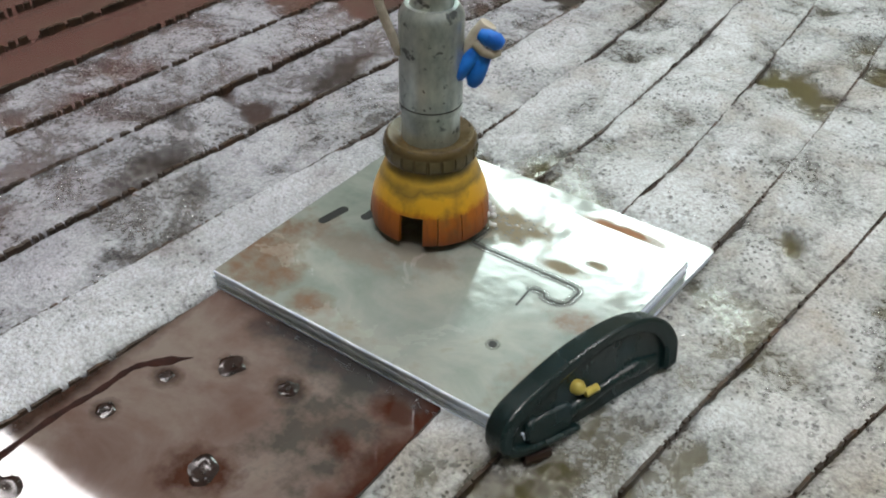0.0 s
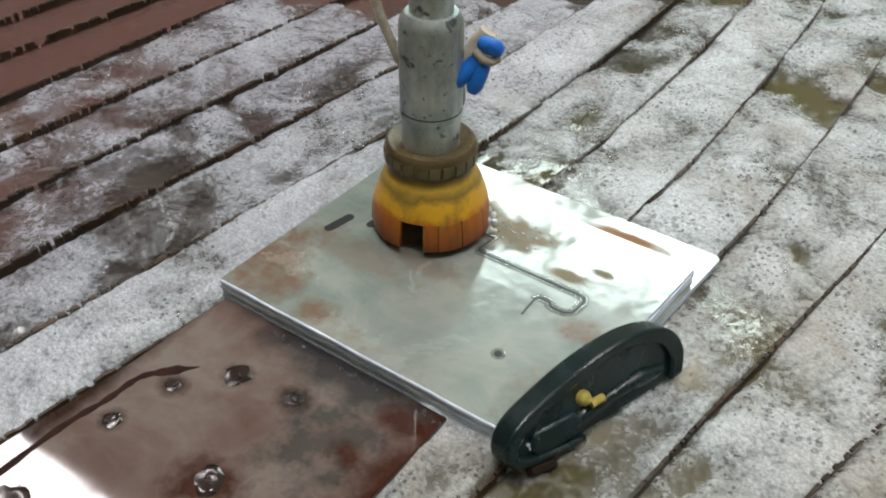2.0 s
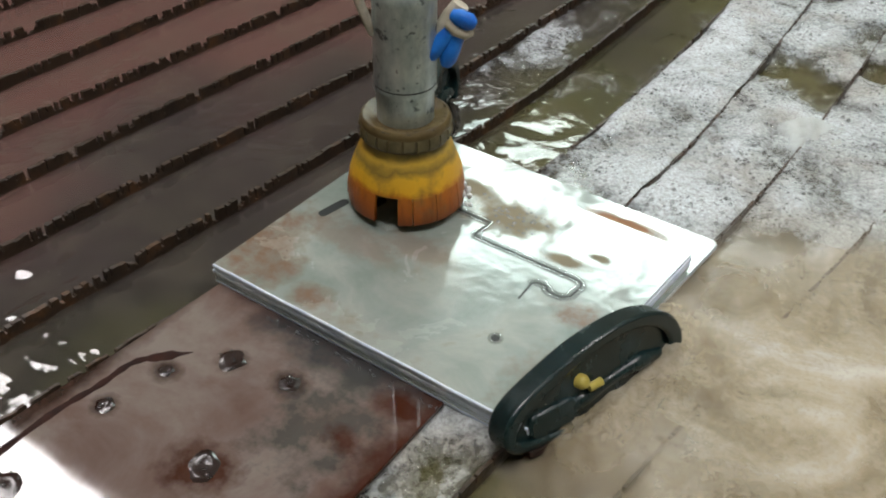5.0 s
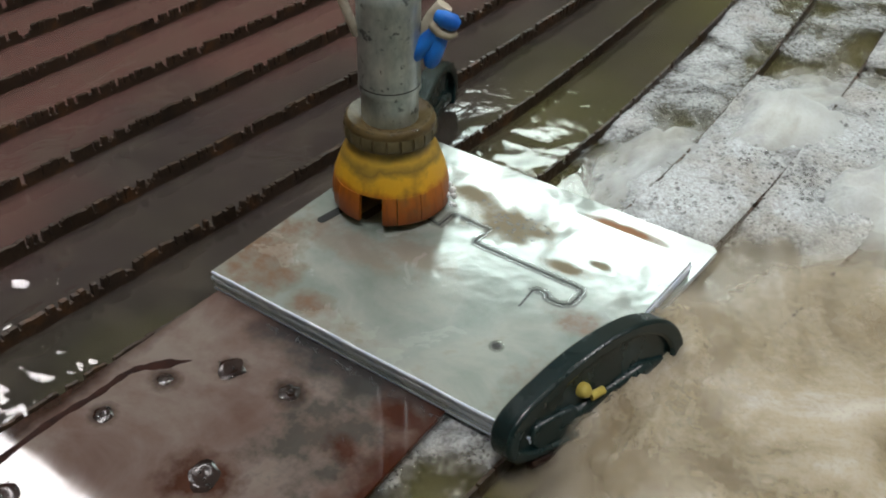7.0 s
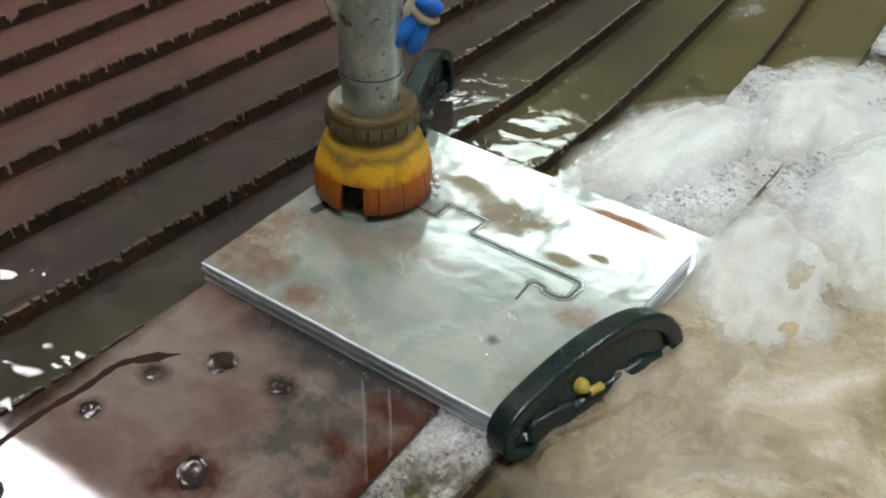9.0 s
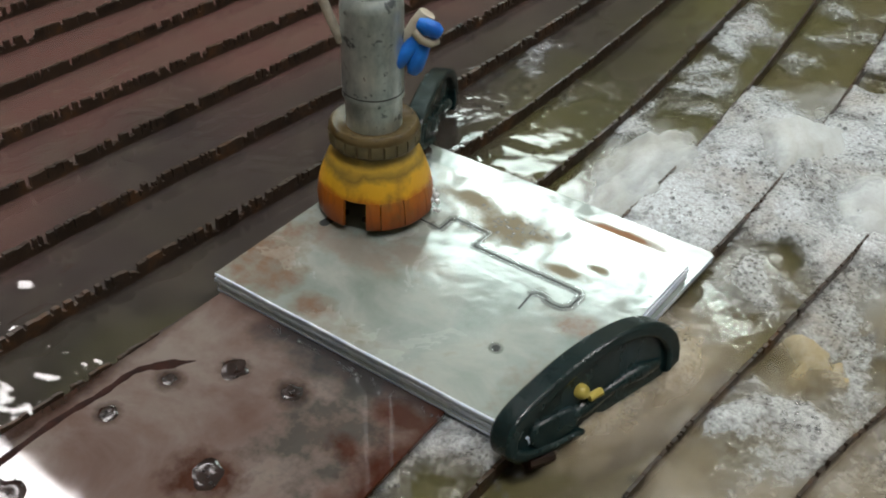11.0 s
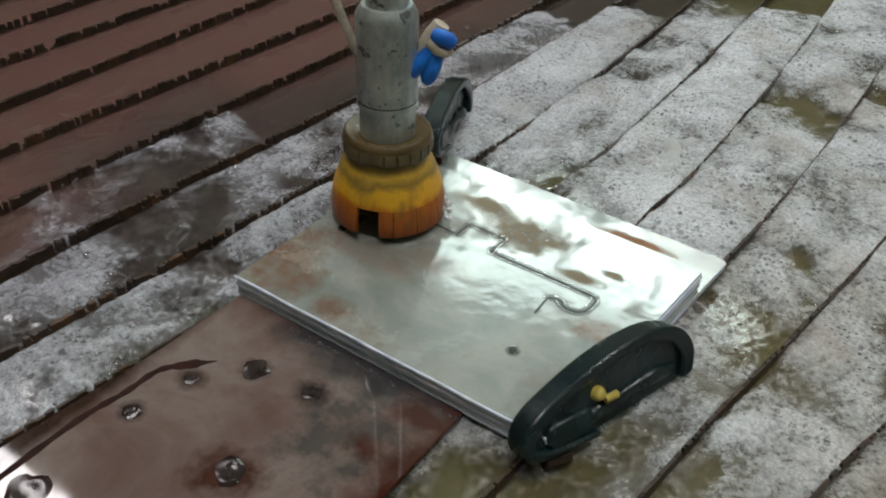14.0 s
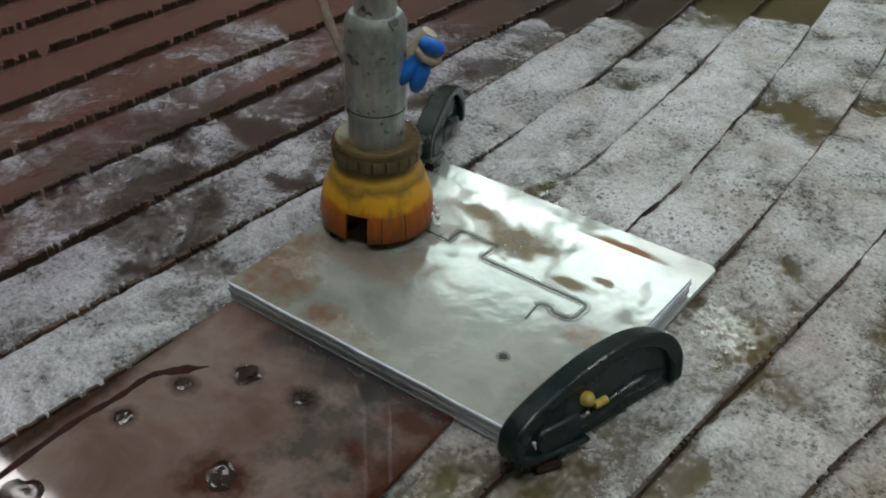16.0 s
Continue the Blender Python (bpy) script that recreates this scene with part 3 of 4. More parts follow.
RAFTS = (
    (4, -0.05, 0.34, LEFT_FAR), (5, -0.10, 0.36, LEFT_FAR), (6, -0.14, 0.16, LEFT), (6, 0.14, 0.44, LEFT_FAR), (7, -0.17, 0.16, LEFT), (7, 0.08, 0.48, LEFT),
    (8, -0.19, 0.21, EDGE_LANE), (8, 0.14, 0.52, BACK_A), (9, 0.18, 0.60, BACK_A), (10, 0.17, 0.62, BACK_B), (11, 0.16, 0.44, BACK_C), (11, 0.42, 0.72, BACK_B),
    (12, -0.06, 0.14, BY_CLAMP), (12, 0.03, 0.27, NEAR), (12, 0.20, 0.50, BACK_C), (12, 0.48, 0.78, BACK_C), (13, -0.08, 0.31, NEAR), (13, 0.23, 0.60, BACK_C), (14, -0.02, 0.40, NEAR), (11, -0.10, 0.06, CORNER),
    (12, -0.18, 0.02, BY_CLAMP), (13, 0.57, 0.92, BACK_C), (14, 0.37, 0.74, BACK_C), (15, 0.12, 0.58, BACK_C), (12, 0.75, 1.02, BACK_B), (11, 0.69, 0.98, BACK_A),
)
foams = [(foam_raft(r[0], r[1], r[2], 3.7 * n + 1.3), r[3]) for n, r in enumerate(RAFTS)]


def froth_mound(seed, cx, cy, rx, ry, high, mat="froth"):
    """A boil of water thrown up by the jet: an uneven dome under a thinner, higher veil."""
    bm = bmesh.new()
    n = 52
    for shell, (lift, wide) in enumerate(((1.0, 1.0), (1.22, 1.06))):
        rows = []
        for j in range(n + 1):
            row = []
            for i in range(n + 1):
                u, v = 2 * i / n - 1, 2 * j / n - 1
                d = math.hypot(u, v)
                k = max(0.0, 1 - d * d) * (1 + 0.35 * fbm(u * 1.7 + seed, v * 1.7, seed))
                z = lift * high * k * (0.85 + 0.20 * fbm(u * 2.4 + seed, v * 2.4, seed + 5)) + 0.0014 * fbm(u * 6, v * 6, seed) * min(1, k * 3) - 0.03 * max(0, d - 0.85) + 0.003 * shell
                row.append(bm.verts.new((u * rx * wide, v * ry * wide, z)))
            rows.append(row)
        for p, q in zip(rows, rows[1:]):
            for i in range(n):
                bm.faces.new((p[i], p[i + 1], q[i + 1], q[i])).material_index = shell
    ob = link("froth", bm, mat, smooth=180)
    ob.data.materials.append(M[mat + "_veil"])
    ob.location = (cx, cy, -0.06)
    return tagged(ob, "churning tan and white froth thrown up by the jet", "froth", kind="stuff")


# place, size, and (seconds, height of the base)
MOUNDS = (
    ((0.34, 0.10, 0.22, 0.24, 0.016, "turbid"), ((0, -0.036), (2.5, -0.022), (4.2, -0.014), (6.3, -0.010), (9.7, -0.009), (11.8, -0.030), (13, -0.040), (16, -0.045))),
    ((0.27, 0.13, 0.10, 0.13, 0.060, "boil"), ((0, -0.11), (7.2, -0.11), (8.1, -0.030), (8.5, -0.10), (9.0, -0.08), (9.5, -0.010), (10.4, -0.045), (11.6, -0.11), (16, -0.11))),
    ((0.215, 0.07, 0.05, 0.10, 0.020, "turbid"), ((0, -0.030), (2, -0.026), (4, -0.015), (7, -0.011), (9.5, -0.009), (12, -0.026), (16, -0.034))),
    ((0.14, 0.26, 0.06, 0.11, 0.022), ((0, -0.04), (6.3, -0.030), (7.5, -0.020), (8.6, -0.013), (9.5, -0.016), (12, -0.030), (13, -0.024), (16, -0.03))),
    ((0.21, 0.38, 0.08, 0.13, 0.024), ((0, -0.05), (6, -0.028), (7, -0.020), (8.5, -0.016), (9.5, -0.017), (12, -0.035), (16, -0.04))),
    ((0.29, 0.28, 0.09, 0.13, 0.030), ((0, -0.06), (4, -0.045), (6.3, -0.030), (8, -0.020), (9.2, -0.009), (9.7, -0.015), (12, -0.045), (16, -0.06))),
    ((0.245, 0.165, 0.060, 0.110, 0.027), ((0, -0.08), (7.2, -0.08), (8.0, -0.035), (8.5, -0.014), (9.0, -0.016), (9.7, -0.040), (11.6, -0.08), (16, -0.08))),
    ((0.36, 0.34, 0.10, 0.20, 0.024), ((0, -0.034), (2.5, -0.020), (4.2, -0.016), (6.3, -0.013), (8.5, -0.012), (9.7, -0.014), (11.8, -0.030), (16, -0.045))),
    ((0.36, -0.02, 0.09, 0.07, 0.024), ((0, -0.06), (6.3, -0.040), (7.2, -0.022), (8.4, -0.012), (9.5, -0.010), (11.8, -0.012), (12.6, -0.05), (16, -0.06))),
    ((0.30, 0.00, 0.11, 0.10, 0.022, "turbid"), ((0, -0.05), (3, -0.030), (6.5, -0.016), (8, -0.010), (9.5, -0.012), (12, -0.035), (16, -0.05))),
)
froths = [(froth_mound(2.3 * n + 0.7, *m[0]), m[1]) for n, m in enumerate(MOUNDS)]


spray = froth_mound(31.0, 0.25, 0.16, 0.055, 0.085, 0.026, "mist")


# ---- the stack of sheets ----
def rounded(x0, y0, x1, y1, r=0.0, n=4):
    pts = []
    for cx, cy, a in ((x1 - r, y0 + r, -90), (x1 - r, y1 - r, 0), (x0 + r, y1 - r, 90), (x0 + r, y0 + r, 180)):
        for k in range(n + 1):
            b = radians(a + 90 * k / n)
            pts.append((cx + r * math.cos(b), cy + r * math.sin(b)))
    return pts


stack = tagged(empty("sheet_stack"), "stack of wet grey steel sheets with a half-cut outline", "metal sheets")
rng = random.Random(5)
SHEETS = 6
for k in range(SHEETS):
    z0 = 0.0004 + k * 0.0021
    low = k < 2
    dx, dy = rng.uniform(-0.0008, 0.0008), rng.uniform(-0.0008, 0.0008)
    if k == SHEETS - 1:
        dx = dy = 0
    xn, xf, yf = (0.194, 0.2065, 0.187) if low else (0.193, 0.2015, 0.160)
    o = [(dx, dy), (xn + dx, dy), (xf + dx, yf - 0.003 + dy), (xf - 0.003 + dx, yf + dy), (0.001 + dx, yf + dy)]
    bm = prism(o, z0, z0 + (0.0017 if k == SHEETS - 1 else 0.00198))
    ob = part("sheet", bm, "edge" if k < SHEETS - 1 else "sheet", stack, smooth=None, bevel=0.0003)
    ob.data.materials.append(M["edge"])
    for p in ob.data.polygons:
        if k == SHEETS - 1:
            p.material_index = 0 if p.normal.z > 0.5 else 1
    if low:
        ob.data.materials.append(M["sheet"])
        for p in ob.data.polygons:
            if p.normal.z > 0.5:
                p.material_index = 2
TOP = 0.0004 + (SHEETS - 1) * 0.0021 + 0.0017


def strip(points, width, z, thick=0.0004):
    """A narrow band along a line of plan points."""
    bm = bmesh.new()
    pts = [Vector((*p[:2], 0)) for p in points]
    prev = None
    for i, p in enumerate(pts):
        d = (pts[min(i + 1, len(pts) - 1)] - pts[max(i - 1, 0)]).normalized()
        s = Vector((-d.y, d.x, 0)) * width / 2
        ring = [bm.verts.new(p + s + Vector((0, 0, z))), bm.verts.new(p - s + Vector((0, 0, z)))]
        if prev:
            bm.faces.new((prev[0], prev[1], ring[1], ring[0]))
        prev = ring
    return bm


KERF = ((0.145, 0.071), (0.1443, 0.085), (0.146, 0.0875), (0.151, 0.088), (0.1525, 0.087), (0.153, 0.0855), (0.156, 0.0845), (0.162, 0.085), (0.1655, 0.088), (0.1662, 0.098), (0.1645, 0.1012), (0.160, 0.1018),
        (0.0975, 0.1018), (0.0972, 0.104), (0.0985, 0.1165), (0.0745, 0.1175), (0.0735, 0.1165), (0.0735, 0.1035), (0.066, 0.1045), (0.040, 0.1058), (0.036, 0.106))
for side in (-1, 1):
    line = []
    for a, c, e in zip(KERF, KERF[1:-2], KERF[2:-1]):
        d = Vector((e[0] - a[0], e[1] - a[1], 0)).normalized()
        line.append((c[0] - side * d.y * 0.0019, c[1] + side * d.x * 0.0019, TOP))
    part("water_bead", sweep(line, 0.0011, 8, flat=0.5), "clearfilm", stack, "bead of water along the cut")
part("kerf", strip(KERF, 0.0012, TOP + 0.0002), "kerf", stack, "thin dark cut line")


def capsule(a, c, r, z0, z1):
    ang = math.atan2(c[1] - a[1], c[0] - a[0])
    pts = [(p[0] + r * math.cos(ang + s + k * 0.3142), p[1] + r * math.sin(ang + s + k * 0.3142)) for p, s in ((c, -math.pi / 2), (a, math.pi / 2)) for k in range(11)]
    return prism(pts, z0, z1)


bm = capsule((0.0172, 0.069), (0.0196, 0.084), 0.0029, TOP - 0.0004, TOP + 0.0002)
part("slot", bm, "slotwater", stack, "short dark slot")
part("slot", capsule((0.0345, 0.086), (0.0362, 0.098), 0.0029, TOP - 0.0004, TOP + 0.0002), "slotwater", stack, "short dark slot")
part("hole", prism([(0.151 + 0.0022 * math.cos(a * 0.4), 0.040 + 0.0022 * math.sin(a * 0.4)) for a in range(16)], TOP - 0.0002, TOP + 0.0002), "kerf", stack, "small pierced hole")

part("burr", sweep([(0.001 + 0.0192 * k, 0.0002 * math.sin(k * 2.1), TOP - 0.0003) for k in range(11)], 0.00075, 8), "edge", stack, "bright worn edge of the top sheet")
rr = random.Random(21)
bm = bmesh.new()
for k in range(60):
    x, y, r = rr.gauss(0.108, 0.011), rr.gauss(0.129, 0.006), rr.uniform(0.0005, 0.0013)
    if y > 0.157 or y < 0.108:
        continue
    m = Matrix.Translation((x, y, TOP - 0.0001)) @ Matrix.Diagonal((1, rr.uniform(0.6, 1.3), 0.35, 1))
    bmesh.ops.create_uvsphere(bm, u_segments=10, v_segments=6, radius=r, matrix=m)
drops = part("water_beading", bm, "film", stack, "scattered water drops", smooth=180)
tagged(drops, kind="stuff")

bm = bmesh.new()
rings = []
for f, z in ((1.0, -0.0003), (0.9, 0.0004), (0.7, 0.00065), (0.35, 0.0005)):
    rings.append([bm.verts.new((f * (0.010 + 0.004 * fbm(1.3 * math.cos(a * 0.1963), 1.3 * math.sin(a * 0.1963), 2.0)) * math.cos(a * 0.1963), f * (0.021 + 0.009 * fbm(1.3 * math.cos(a * 0.1963), 1.3 * math.sin(a * 0.1963), 7.0)) * math.sin(a * 0.1963), z + 0.00025 * fbm(a * 0.7, f * 6, 1.0))) for a in range(32)])
for p, q in zip(rings, rings[1:]):
    for a in range(32):
        bm.faces.new((p[a], p[(a + 1) % 32], q[(a + 1) % 32], q[a]))
bm.faces.new(rings[-1])
puddle = tagged(link("puddle", bm, "puddle", smooth=180), "small puddle of clear water on the top sheet", "puddle")
line = [(0.151 + 0.0031 * math.cos(a * 0.2513), 0.040 + 0.0031 * math.sin(a * 0.2513), TOP) for a in range(26)]
part("water_bead", sweep(line, 0.0008, 8, flat=0.6), "clearfilm", stack, "ring of clear water round the hole")

# ---- the rusty plate ----
rust = tagged(empty("rusty_plate"), "wet rusty steel plate with pitted holes lying on the slats", "steel plate")
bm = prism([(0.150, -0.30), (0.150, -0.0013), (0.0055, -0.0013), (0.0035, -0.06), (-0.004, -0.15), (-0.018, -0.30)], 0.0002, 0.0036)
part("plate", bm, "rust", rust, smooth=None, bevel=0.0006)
for k, (x, y, r) in enumerate(((0.026, -0.093, 0.0024), (0.032, -0.062, 0.0020), (0.052, -0.039, 0.0036), (0.085, -0.034, 0.0028), (0.088, -0.091, 0.0042), (0.027, -0.150, 0.005))):
    rr = random.Random(k)
    bm = bmesh.new()
    wob = [rr.uniform(0.75, 1.2) for a in range(20)]
    wob = [(wob[a] + wob[a - 1]) / 2 for a in range(20)]
    rings = []
    for f, z in ((1.9, 0.0036), (1.5, 0.0039), (1.15, 0.0040), (0.8, 0.0038), (0.3, 0.0037)):
        rings.append([bm.verts.new((x + f * r * wob[a] * math.cos(a * 0.3142), y + f * r * wob[a] * math.sin(a * 0.3142), z + 0.0003 * math.sin(a * 0.63 + k) * (1.1 < f < 1.6))) for a in range(20)])
    for p, q in zip(rings, rings[1:]):
        for a in range(20):
            bm.faces.new((p[a], p[(a + 1) % 20], q[(a + 1) % 20], q[a]))
    bm.faces.new(rings[-1])
    pit = part("pit", bm, "pit", rust, "dark wet pit in the rust", smooth=180)
    bm = bmesh.new()
    for q in range(5):
        ang, far = rr.uniform(0, 6.28), rr.uniform(0.3, 2.0) * r
        bmesh.ops.create_uvsphere(bm, u_segments=10, v_segments=6, radius=rr.uniform(0.0003, 0.0008), matrix=Matrix.Translation((x + far * math.cos(ang), y + far * math.sin(ang), 0.0039)) @ Matrix.Rotation(ang, 4, "Z") @ Matrix.Diagonal((1, rr.uniform(1, 2), 0.5, 1)))
    tagged(part("water_bead", bm, "clearfilm", pit, "drops of water round the pit", smooth=180), kind="stuff")
part("crack", sweep(smooth_line([(0.033, -0.046, 0.0036), (0.023, -0.057, 0.0036), (0.015, -0.068, 0.0036), (0.014, -0.087, 0.0036), (0.011, -0.112, 0.0036), (0.012, -0.16, 0.0036)], 6), [min(1, 0.15 + k / 5) * (0.0019 + 0.0004 * math.sin(k * 1.9) + 0.0014 * math.exp(-((k - 5) / 3.0) ** 2)) for k in range(31)], 8, flat=0.06), "stain", rust, "dark rusty crack")


rr = random.Random(33)
bm = bmesh.new()
for k in range(45):
    x, y, r = rr.uniform(0.045, 0.150), -0.0055 - abs(rr.gauss(0, 0.0016)), rr.uniform(0.0005, 0.0014)
    bmesh.ops.create_uvsphere(bm, u_segments=8, v_segments=5, radius=r, matrix=Matrix.Translation((x, y, 0.0037)))
tagged(link("bubble_row", bm, "bubble", smooth=180), "small clear bubbles along the foot of the sheets", "bubbles", kind="stuff")


# ---- the cutting head ----
def build_head():
    """The head stands on its own origin at the foot of the skirt, in the tool's axis."""
    hd = tagged(empty("cutting_head"), "grey waterjet cutting head with brown collar and orange skirt", "cutting head")
    tube = part("tube", lathe([(0.0, 0.040), (0.0155, 0.040), (0.0155, 0.0690), (0.0166, 0.0695), (0.0166, 0.1190), (0.0163, 0.1205), (0.0150, 0.1230), (0.0135, 0.1250), (0.0, 0.1250)], 56), "tube", hd, "mottled grey steel tube")
    part("groove", lathe([(0.0160, 0.0684), (0.0167, 0.0686), (0.0169, 0.0690), (0.0169, 0.0712), (0.0167, 0.0716), (0.0160, 0.0716)], 56, close=True), "tube", tube)
    part("groove", lathe([(0.0150, 0.0716), (0.0168, 0.0717), (0.0168, 0.0723), (0.0150, 0.0724)], 56, close=True), "kerf", tube, "dark groove round the tube")
    part("shaft", lathe([(0.0, 0.1245), (0.0112, 0.1245), (0.0112, 0.30), (0.0, 0.30)], 40), "tube", hd, "smooth grey upper shaft")
    part("collar", lathe([(0.0150, 0.0508), (0.0180, 0.0512), (0.0205, 0.0528), (0.0232, 0.0530), (0.0246, 0.0518), (0.0252, 0.0498), (0.0252, 0.0428), (0.0244, 0.0404), (0.0230, 0.0398), (0.015, 0.0398)], 64, close=True), "collar", hd, "glossy brown ring collar")
    bm = bmesh.new()
    for k in range(22):
        a = 2 * math.pi * k / 22
        c = Matrix.Rotation(a, 4, "Z")
        vs = [c @ Vector(p) for p in ((0.0246, -0.0033, 0.0412), (0.0257, -0.0028, 0.0424), (0.0257, -0.0028, 0.0478), (0.0246, -0.0033, 0.0496), (0.0246, 0.0033, 0.0412), (0.0257, 0.0028, 0.0424), (0.0257, 0.0028, 0.0478), (0.0246, 0.0033, 0.0496))]
        v = [bm.verts.new(p) for p in vs]
        for f in ((0, 1, 2, 3), (7, 6, 5, 4), (1, 5, 6, 2), (0, 4, 5, 1), (3, 2, 6, 7)):
            bm.faces.new([v[i] for i in f])
    part("grip_ribs", bm, "rib", hd, "worn ribs round the collar")
    rr = random.Random(12)
    bm = bmesh.new()
    for k in range(70):
        a, r = rr.uniform(0, 6.283), rr.choice((0.0170, 0.0185, 0.0222, 0.0240)) + rr.uniform(-0.0006, 0.0006)
        zz = 0.0510 if r < 0.02 else 0.0530 if r < 0.0232 else 0.0524
        m = Matrix.Translation((r * math.cos(a), r * math.sin(a), zz)) @ Matrix.Rotation(a, 4, "Z") @ Matrix.Diagonal((0.7, rr.uniform(0.8, 2.4), 0.6, 1))
        bmesh.ops.create_uvsphere(bm, u_segments=10, v_segments=6, radius=rr.uniform(0.0004, 0.0009), matrix=m)
    tagged(part("water_bead", bm, "clearfilm", hd, "wet drops on the collar", smooth=180), kind="stuff")
    part("skirt", lathe([(0.0215, 0.0405), (0.0232, 0.0402), (0.0238, 0.0385), (0.0240, 0.0365), (0.0256, 0.0338), (0.0276, 0.0295), (0.0292, 0.0250), (0.0309, 0.0205), (0.0318, 0.0170), (0.0298, 0.0170), (0.0288, 0.0205), (0.0270, 0.0250), (0.0240, 0.0310), (0.0225, 0.0370)], 64, close=True), "yellow", hd, "worn yellow urethane skirt")
    edges = [-11, 11]
    rr = random.Random(8)
    while edges[-1] < 338:
        edges.append(edges[-1] + rr.choice((13, 15, 24, 30, 36)))
    edges[-1] = 349
    gap = -73.0
    for a, b in zip(edges, edges[1:]):
        mid = (a + b) / 2
        if abs((mid + 180) % 360 - 180) < 12:
            continue
        z = rr.uniform(0.0, 0.0012)
        spread = rr.uniform(-0.0005, 0.0007)
        prof = [(0.0319, 0.0172), (0.0329, 0.0120), (0.0334 + spread / 2, 0.0060), (0.0333 + spread, z), (0.0310 + spread, z), (0.0311, 0.0060), (0.0307, 0.0120), (0.0297, 0.0172)]
        part("flap", lathe(prof, 6, a + gap + rr.uniform(0.15, 0.7), b + gap - rr.uniform(0.15, 0.7), close=True), "orange", hd, smooth=40)
    bm = bmesh.new()
    for k in range(14):
        f = rr.gauss(0, 0.006)
        p = Vector((0.79, 0.61, 0)) * (0.0325 + rr.uniform(-0.0005, 0.0035)) + Vector((0.61, -0.79, 0)) * (0.004 + f) + Vector((0, 0, rr.uniform(-0.002, 0.008)))
        bmesh.ops.create_uvsphere(bm, u_segments=8, v_segments=5, radius=rr.uniform(0.0006, 0.0018), matrix=Matrix.Translation(p) @ Matrix.Diagonal((1, 1, rr.uniform(0.8, 1.8), 1)))
    part("splash", bm, "spray", hd, "white splash of water at the skirt", smooth=180)
    part("nozzle", lathe([(0.0, -0.0012), (0.0035, -0.0012), (0.0042, 0.006), (0.0042, 0.043), (0.0, 0.043)], 24), "kerf", hd, "dark focusing nozzle inside the skirt")
    # side inlet bound with tape, with two blue rubber fingers
    rt = Vector((0.79, 0.61, 0))
    ax = Vector((0, 0, 1))
    at = lambda r, z, f=0.0: rt * r + ax * z + Vector((0.61, -0.79, 0)) * f
    part("inlet", sweep([at(0.012, 0.088), at(0.018, 0.097), at(0.0245, 0.107), at(0.0285, 0.114)], [0.0045, 0.005, 0.0058, 0.0045], 16), "tan", hd, "tan taped side inlet")
    part("finger", sweep([at(0.0240, 0.1020, 0.004), at(0.0185, 0.0960, 0.006), at(0.0130, 0.0900, 0.007), at(0.0112, 0.0880, 0.007)], [0.0040, 0.0045, 0.0042, 0.0026], 16), "blue", hd, "blue rubber finger")
    part("finger", sweep([at(0.0265, 0.1005, 0.004), at(0.0240, 0.0935, 0.006), at(0.0218, 0.0870, 0.007), at(0.0208, 0.0838, 0.007)], [0.0044, 0.0048, 0.0045, 0.0028], 16), "blue", hd, "blue rubber finger")
    part("finger", sweep([at(0.0240, 0.1105, 0.004), at(0.0275, 0.1095, 0.006), at(0.0325, 0.1070, 0.006), at(0.0350, 0.1055, 0.006)], [0.0030, 0.0044, 0.0046, 0.0030], 16), "blue", hd, "blue rubber end")
    part("tape", sweep([at(0.0215, 0.1065, 0.006), at(0.0255, 0.1028, 0.0085), at(0.0300, 0.1010, 0.008), at(0.0335, 0.1012, 0.005)], 0.0023, 12), "tan", hd, "tan tape band")
    for k in range(2):
        o = -0.0042 * k
        part("hose", sweep(smooth_line([at(-0.0165, 0.100, 0.004 + o), at(-0.0200, 0.110, 0.005 + o), at(-0.0255, 0.125, 0.004 + o), at(-0.032, 0.150, 0.002 + o), at(-0.036, 0.19, 0)], 5), 0.0021, 10), "hose", hd, "thin pale hose")
    return hd


head = build_head()


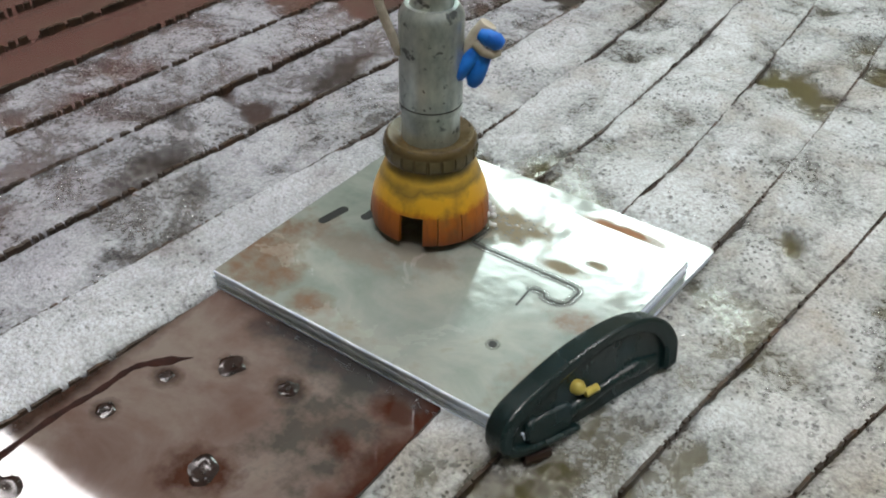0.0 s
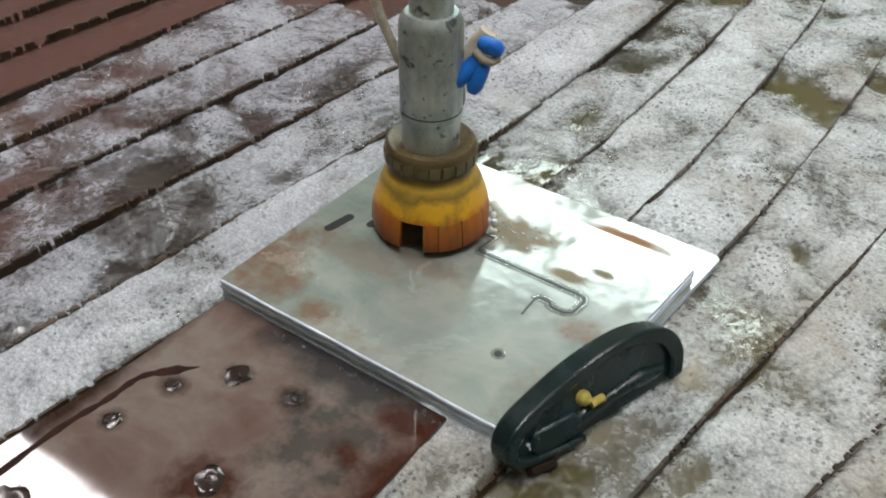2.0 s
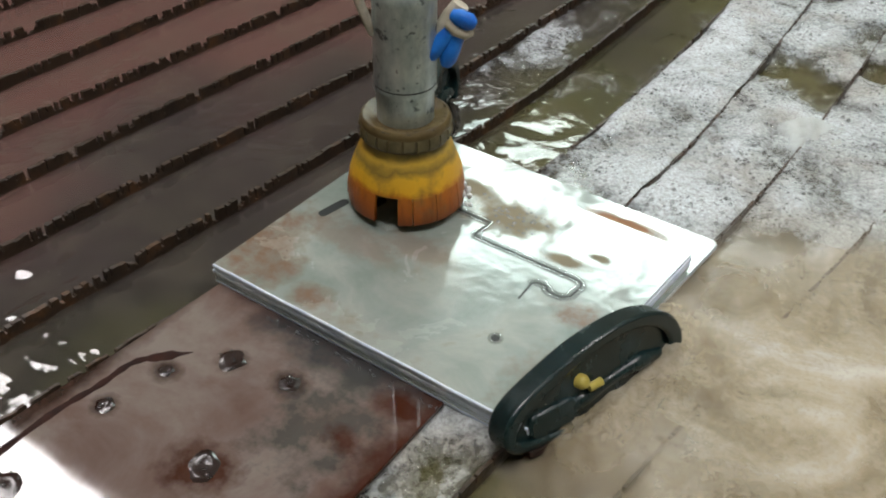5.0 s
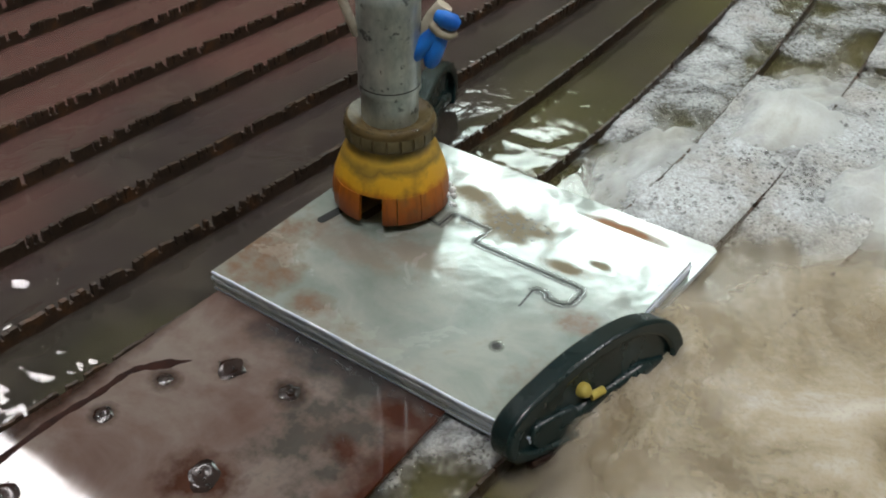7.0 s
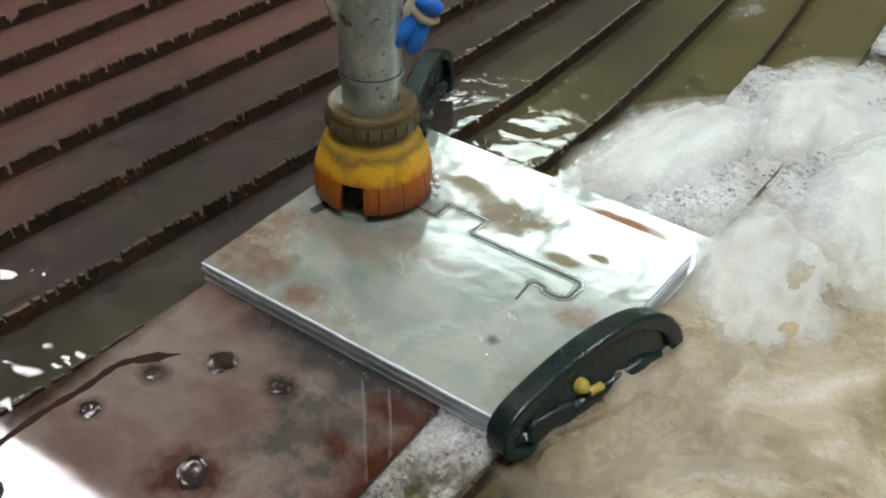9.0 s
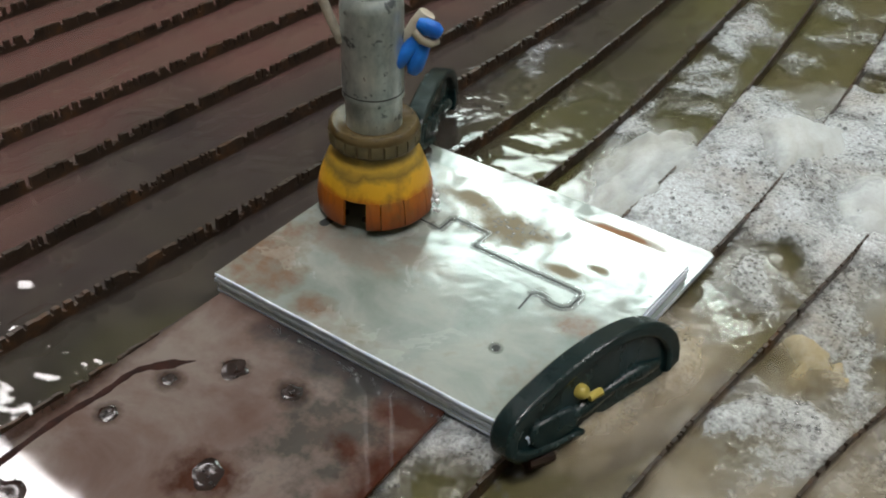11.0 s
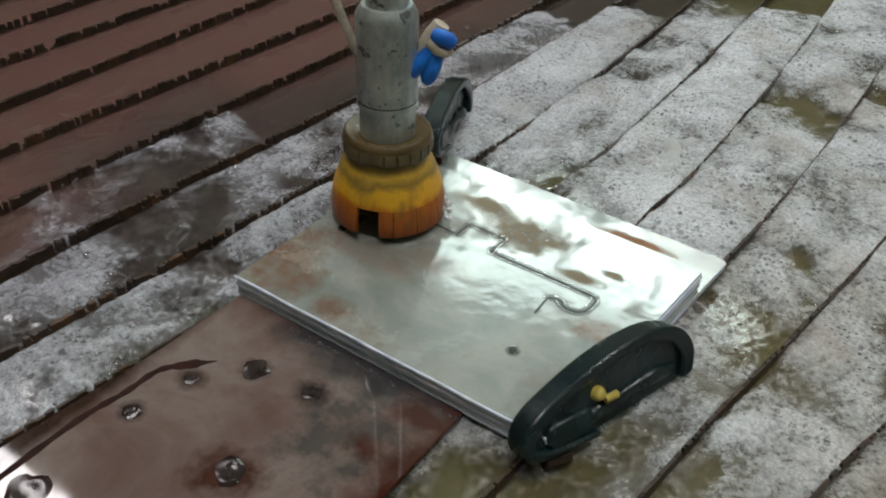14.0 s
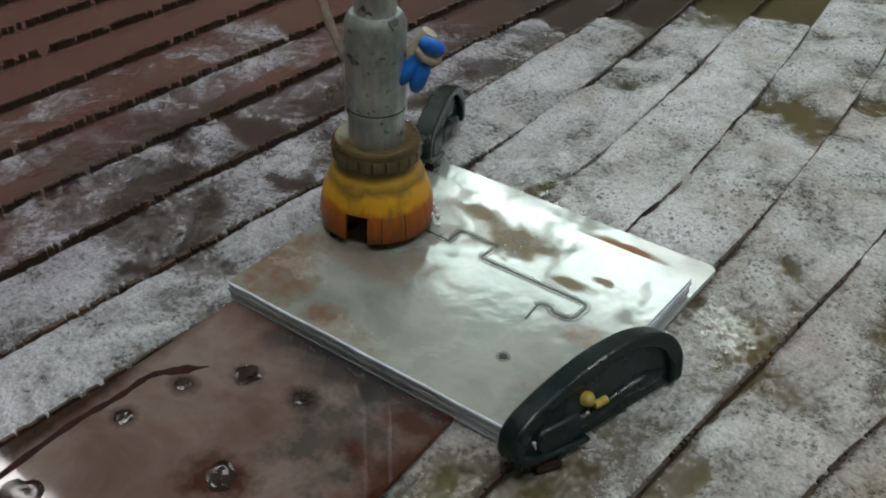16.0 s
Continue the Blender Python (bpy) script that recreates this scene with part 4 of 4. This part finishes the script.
# ---- the clamps ----
def build_clamp(pin, label, web=0.0040):
    """Long axis along +x of its own space, height along z, thickness along y."""
    cl = tagged(empty("clamp"), label, "clamp", "clamps holding the sheets")
    outer = smooth_line([(0.046, 0, -0.014), (0.020, 0, -0.013), (0.004, 0, -0.010), (-0.001, 0, -0.002), (0.004, 0, 0.009), (0.022, 0, 0.0175), (0.050, 0, 0.0255), (0.080, 0, 0.028), (0.102, 0, 0.022), (0.112, 0, 0.009), (0.111, 0, -0.005)], 6)
    inner = smooth_line([(0.046, 0, -0.010), (0.022, 0, -0.008), (0.010, 0, -0.005), (0.008, 0, -0.001), (0.013, 0, 0.004), (0.028, 0, 0.0105), (0.052, 0, 0.0180), (0.078, 0, 0.0200), (0.094, 0, 0.0145), (0.101, 0, 0.006), (0.100, 0, -0.007)], 6)
    inner = [q.lerp(p, 0.22) for p, q in zip(outer, inner)]
    bm = bmesh.new()
    prev = None
    for p, q in zip(outer, inner):
        ring = [bm.verts.new((v.x, y, v.z)) for v, y in ((p, -0.0065), (p, 0.0065), (q, 0.0065), (q, -0.0065))]
        if prev:
            for j in range(4):
                bm.faces.new((prev[j], prev[(j + 1) % 4], ring[(j + 1) % 4], ring[j]))
        else:
            bm.faces.new(ring)
        prev = ring
    bm.faces.new(prev[::-1])
    part("rim", bm, "green", cl, smooth=50, bevel=0.0034)
    pts = [(p.x, p.z) for p in inner]
    bm = bmesh.new()
    lo = [bm.verts.new((x, web + 0.0022, z)) for x, z in pts]
    hi = [bm.verts.new((x, web, z)) for x, z in pts]
    bm.faces.new(lo)
    bm.faces.new(hi[::-1])
    bmesh.ops.triangulate(bm, faces=bm.faces[:])
    part("web", bm, "green", cl)
    bm = prism(rounded(0.014, -0.010, 0.043, 0.0030, 0.0055, 6), -0.003, 0.0052)
    bmesh.ops.rotate(bm, verts=bm.verts[:], matrix=Matrix.Rotation(radians(90), 3, "X"))
    part("jaw", bm, "green", cl, bevel=0.0015)
    part("arm", sweep(smooth_line([(0.040, -0.0015, -0.003), (0.058, -0.0018, -0.001), (0.080, -0.0022, 0.002), (0.099, -0.0015, 0.001)], 5), [0.0040 + 0.0007 * math.sin(k * 0.7) for k in range(16)], 12), "green", cl)
    part("foot", sweep([(0.012, -0.003, -0.015), (0.026, -0.004, -0.017)], 0.0035, 10), "pit", cl, "rusty red foot")
    if not pin:
        return cl
    part("pin", sweep([(0.046, 0.003, 0.0075), (0.046, -0.0055, 0.0080), (0.046, -0.0072, 0.0082), (0.046, -0.0080, 0.0083)], [0.0036, 0.0036, 0.0026, 0.001], 14), "pin", cl, "yellow plastic pin")
    part("spring_end", sweep([(0.049, -0.006, 0.004), (0.056, -0.007, 0.005)], 0.002, 8), "pin", cl, "worn yellow plastic tip")
    return cl


clamp = build_clamp(True, "dark green plastic clamp gripping the corner of the sheets", -0.0030)
clamp.matrix_world = pose(0.1847, -0.011, 0.0145, -17, 4.6, 71.8)
back_clamp = build_clamp(False, "dark green plastic clamp at the far edge of the sheets", -0.002)
back_clamp.matrix_world = pose(0.016, 0.155, 0.0300, -3.5, 16.3, 111.4)


# ---- what moves ----
HEAD_ROWS = (
    (0.0, 0.0650, 0.107), (1.0, 0.0635, 0.107), (2.0, 0.0615, 0.107), (2.5, 0.060, 0.107), (3.0, 0.058, 0.108), (3.5, 0.056, 0.108), (4.0, 0.053, 0.108),
    (6.5, 0.038, 0.109), (7.0, 0.036, 0.1085), (7.5, 0.034, 0.107), (8.0, 0.032, 0.106), (8.5, 0.031, 0.106), (9.0, 0.030, 0.105), (9.5, 0.029, 0.104),
    (12.0, 0.029, 0.100), (13.0, 0.0285, 0.0985), (14.0, 0.028, 0.098), (15.0, 0.027, 0.097), (16.0, 0.0265, 0.097),
)
LEVEL = ((0, -0.0065), (3, -0.0075), (6, -0.010), (10, -0.011), (12, -0.0095), (14, -0.0080), (16, -0.0065))


def tilt(t):
    """How far the foam of the left lanes slopes up towards the head, in degrees."""
    return float(np.interp(t, (0, 1.5, 4, 5.5, 12, 13.5, 14.5, 16), (0.2, 0.9, 0.9, 0.1, 0.1, 0.6, 0.4, 0.15)))


PUDDLE = ((0, -0.004), (8.0, -0.004), (8.6, 0.0), (9.7, 0.0), (11.6, -0.004), (16, -0.004))
# the mist that the boil throws over the far corner of the sheets
SPRAY = ((0, 0.25, 0.16, -0.08), (8.4, 0.25, 0.16, -0.08), (9.1, 0.215, 0.13, -0.030), (9.5, 0.185, 0.115, 0.002), (9.8, 0.185, 0.115, 0.002), (10.6, 0.22, 0.13, -0.04), (11.6, 0.25, 0.16, -0.08), (16, 0.25, 0.16, -0.08))


def motions():
    walk(puddle, [(t, pose(0.149, 0.048, TOP + z, 0, 0, 28)) for t, z in PUDDLE])
    walk(spray, [(t, pose(x, y, z)) for t, x, y, z in SPRAY])
    walk(head, [(t, pose(x, y, 0.0172)) for t, x, y in HEAD_ROWS])
    walk(water, [(t, pose(0.0, 0.0, z)) for t, z in LEVEL])
    lt, lz = [t for t, z in LEVEL], [z for t, z in LEVEL]
    for n, (ob, rows) in enumerate(foams):
        left = RAFTS[n][0] < 9
        walk(ob, [(t, pose(0, 0.006 * math.sin(0.5 * t + n), float(np.interp(t, lt, lz)) - 0.0085 + 0.0175 * c, tilt(t) if left else 0)) for t, c in rows])
    for n, (ob, rows) in enumerate(froths):
        x, y = ob.location.x, ob.location.y
        ts, zs = [t for t, z in rows], [z for t, z in rows]
        steps = [0.8 * k for k in range(21)]
        walk(ob, [(t, pose(x + 0.008 * math.sin(1.9 * t + n), y + 0.008 * math.cos(1.4 * t + 2 * n), float(np.interp(t, ts, zs)) + 0.0015 * math.sin(2.7 * t + n), 0, 0, 14 * math.sin(0.9 * t + n))) for t in steps])


motions()
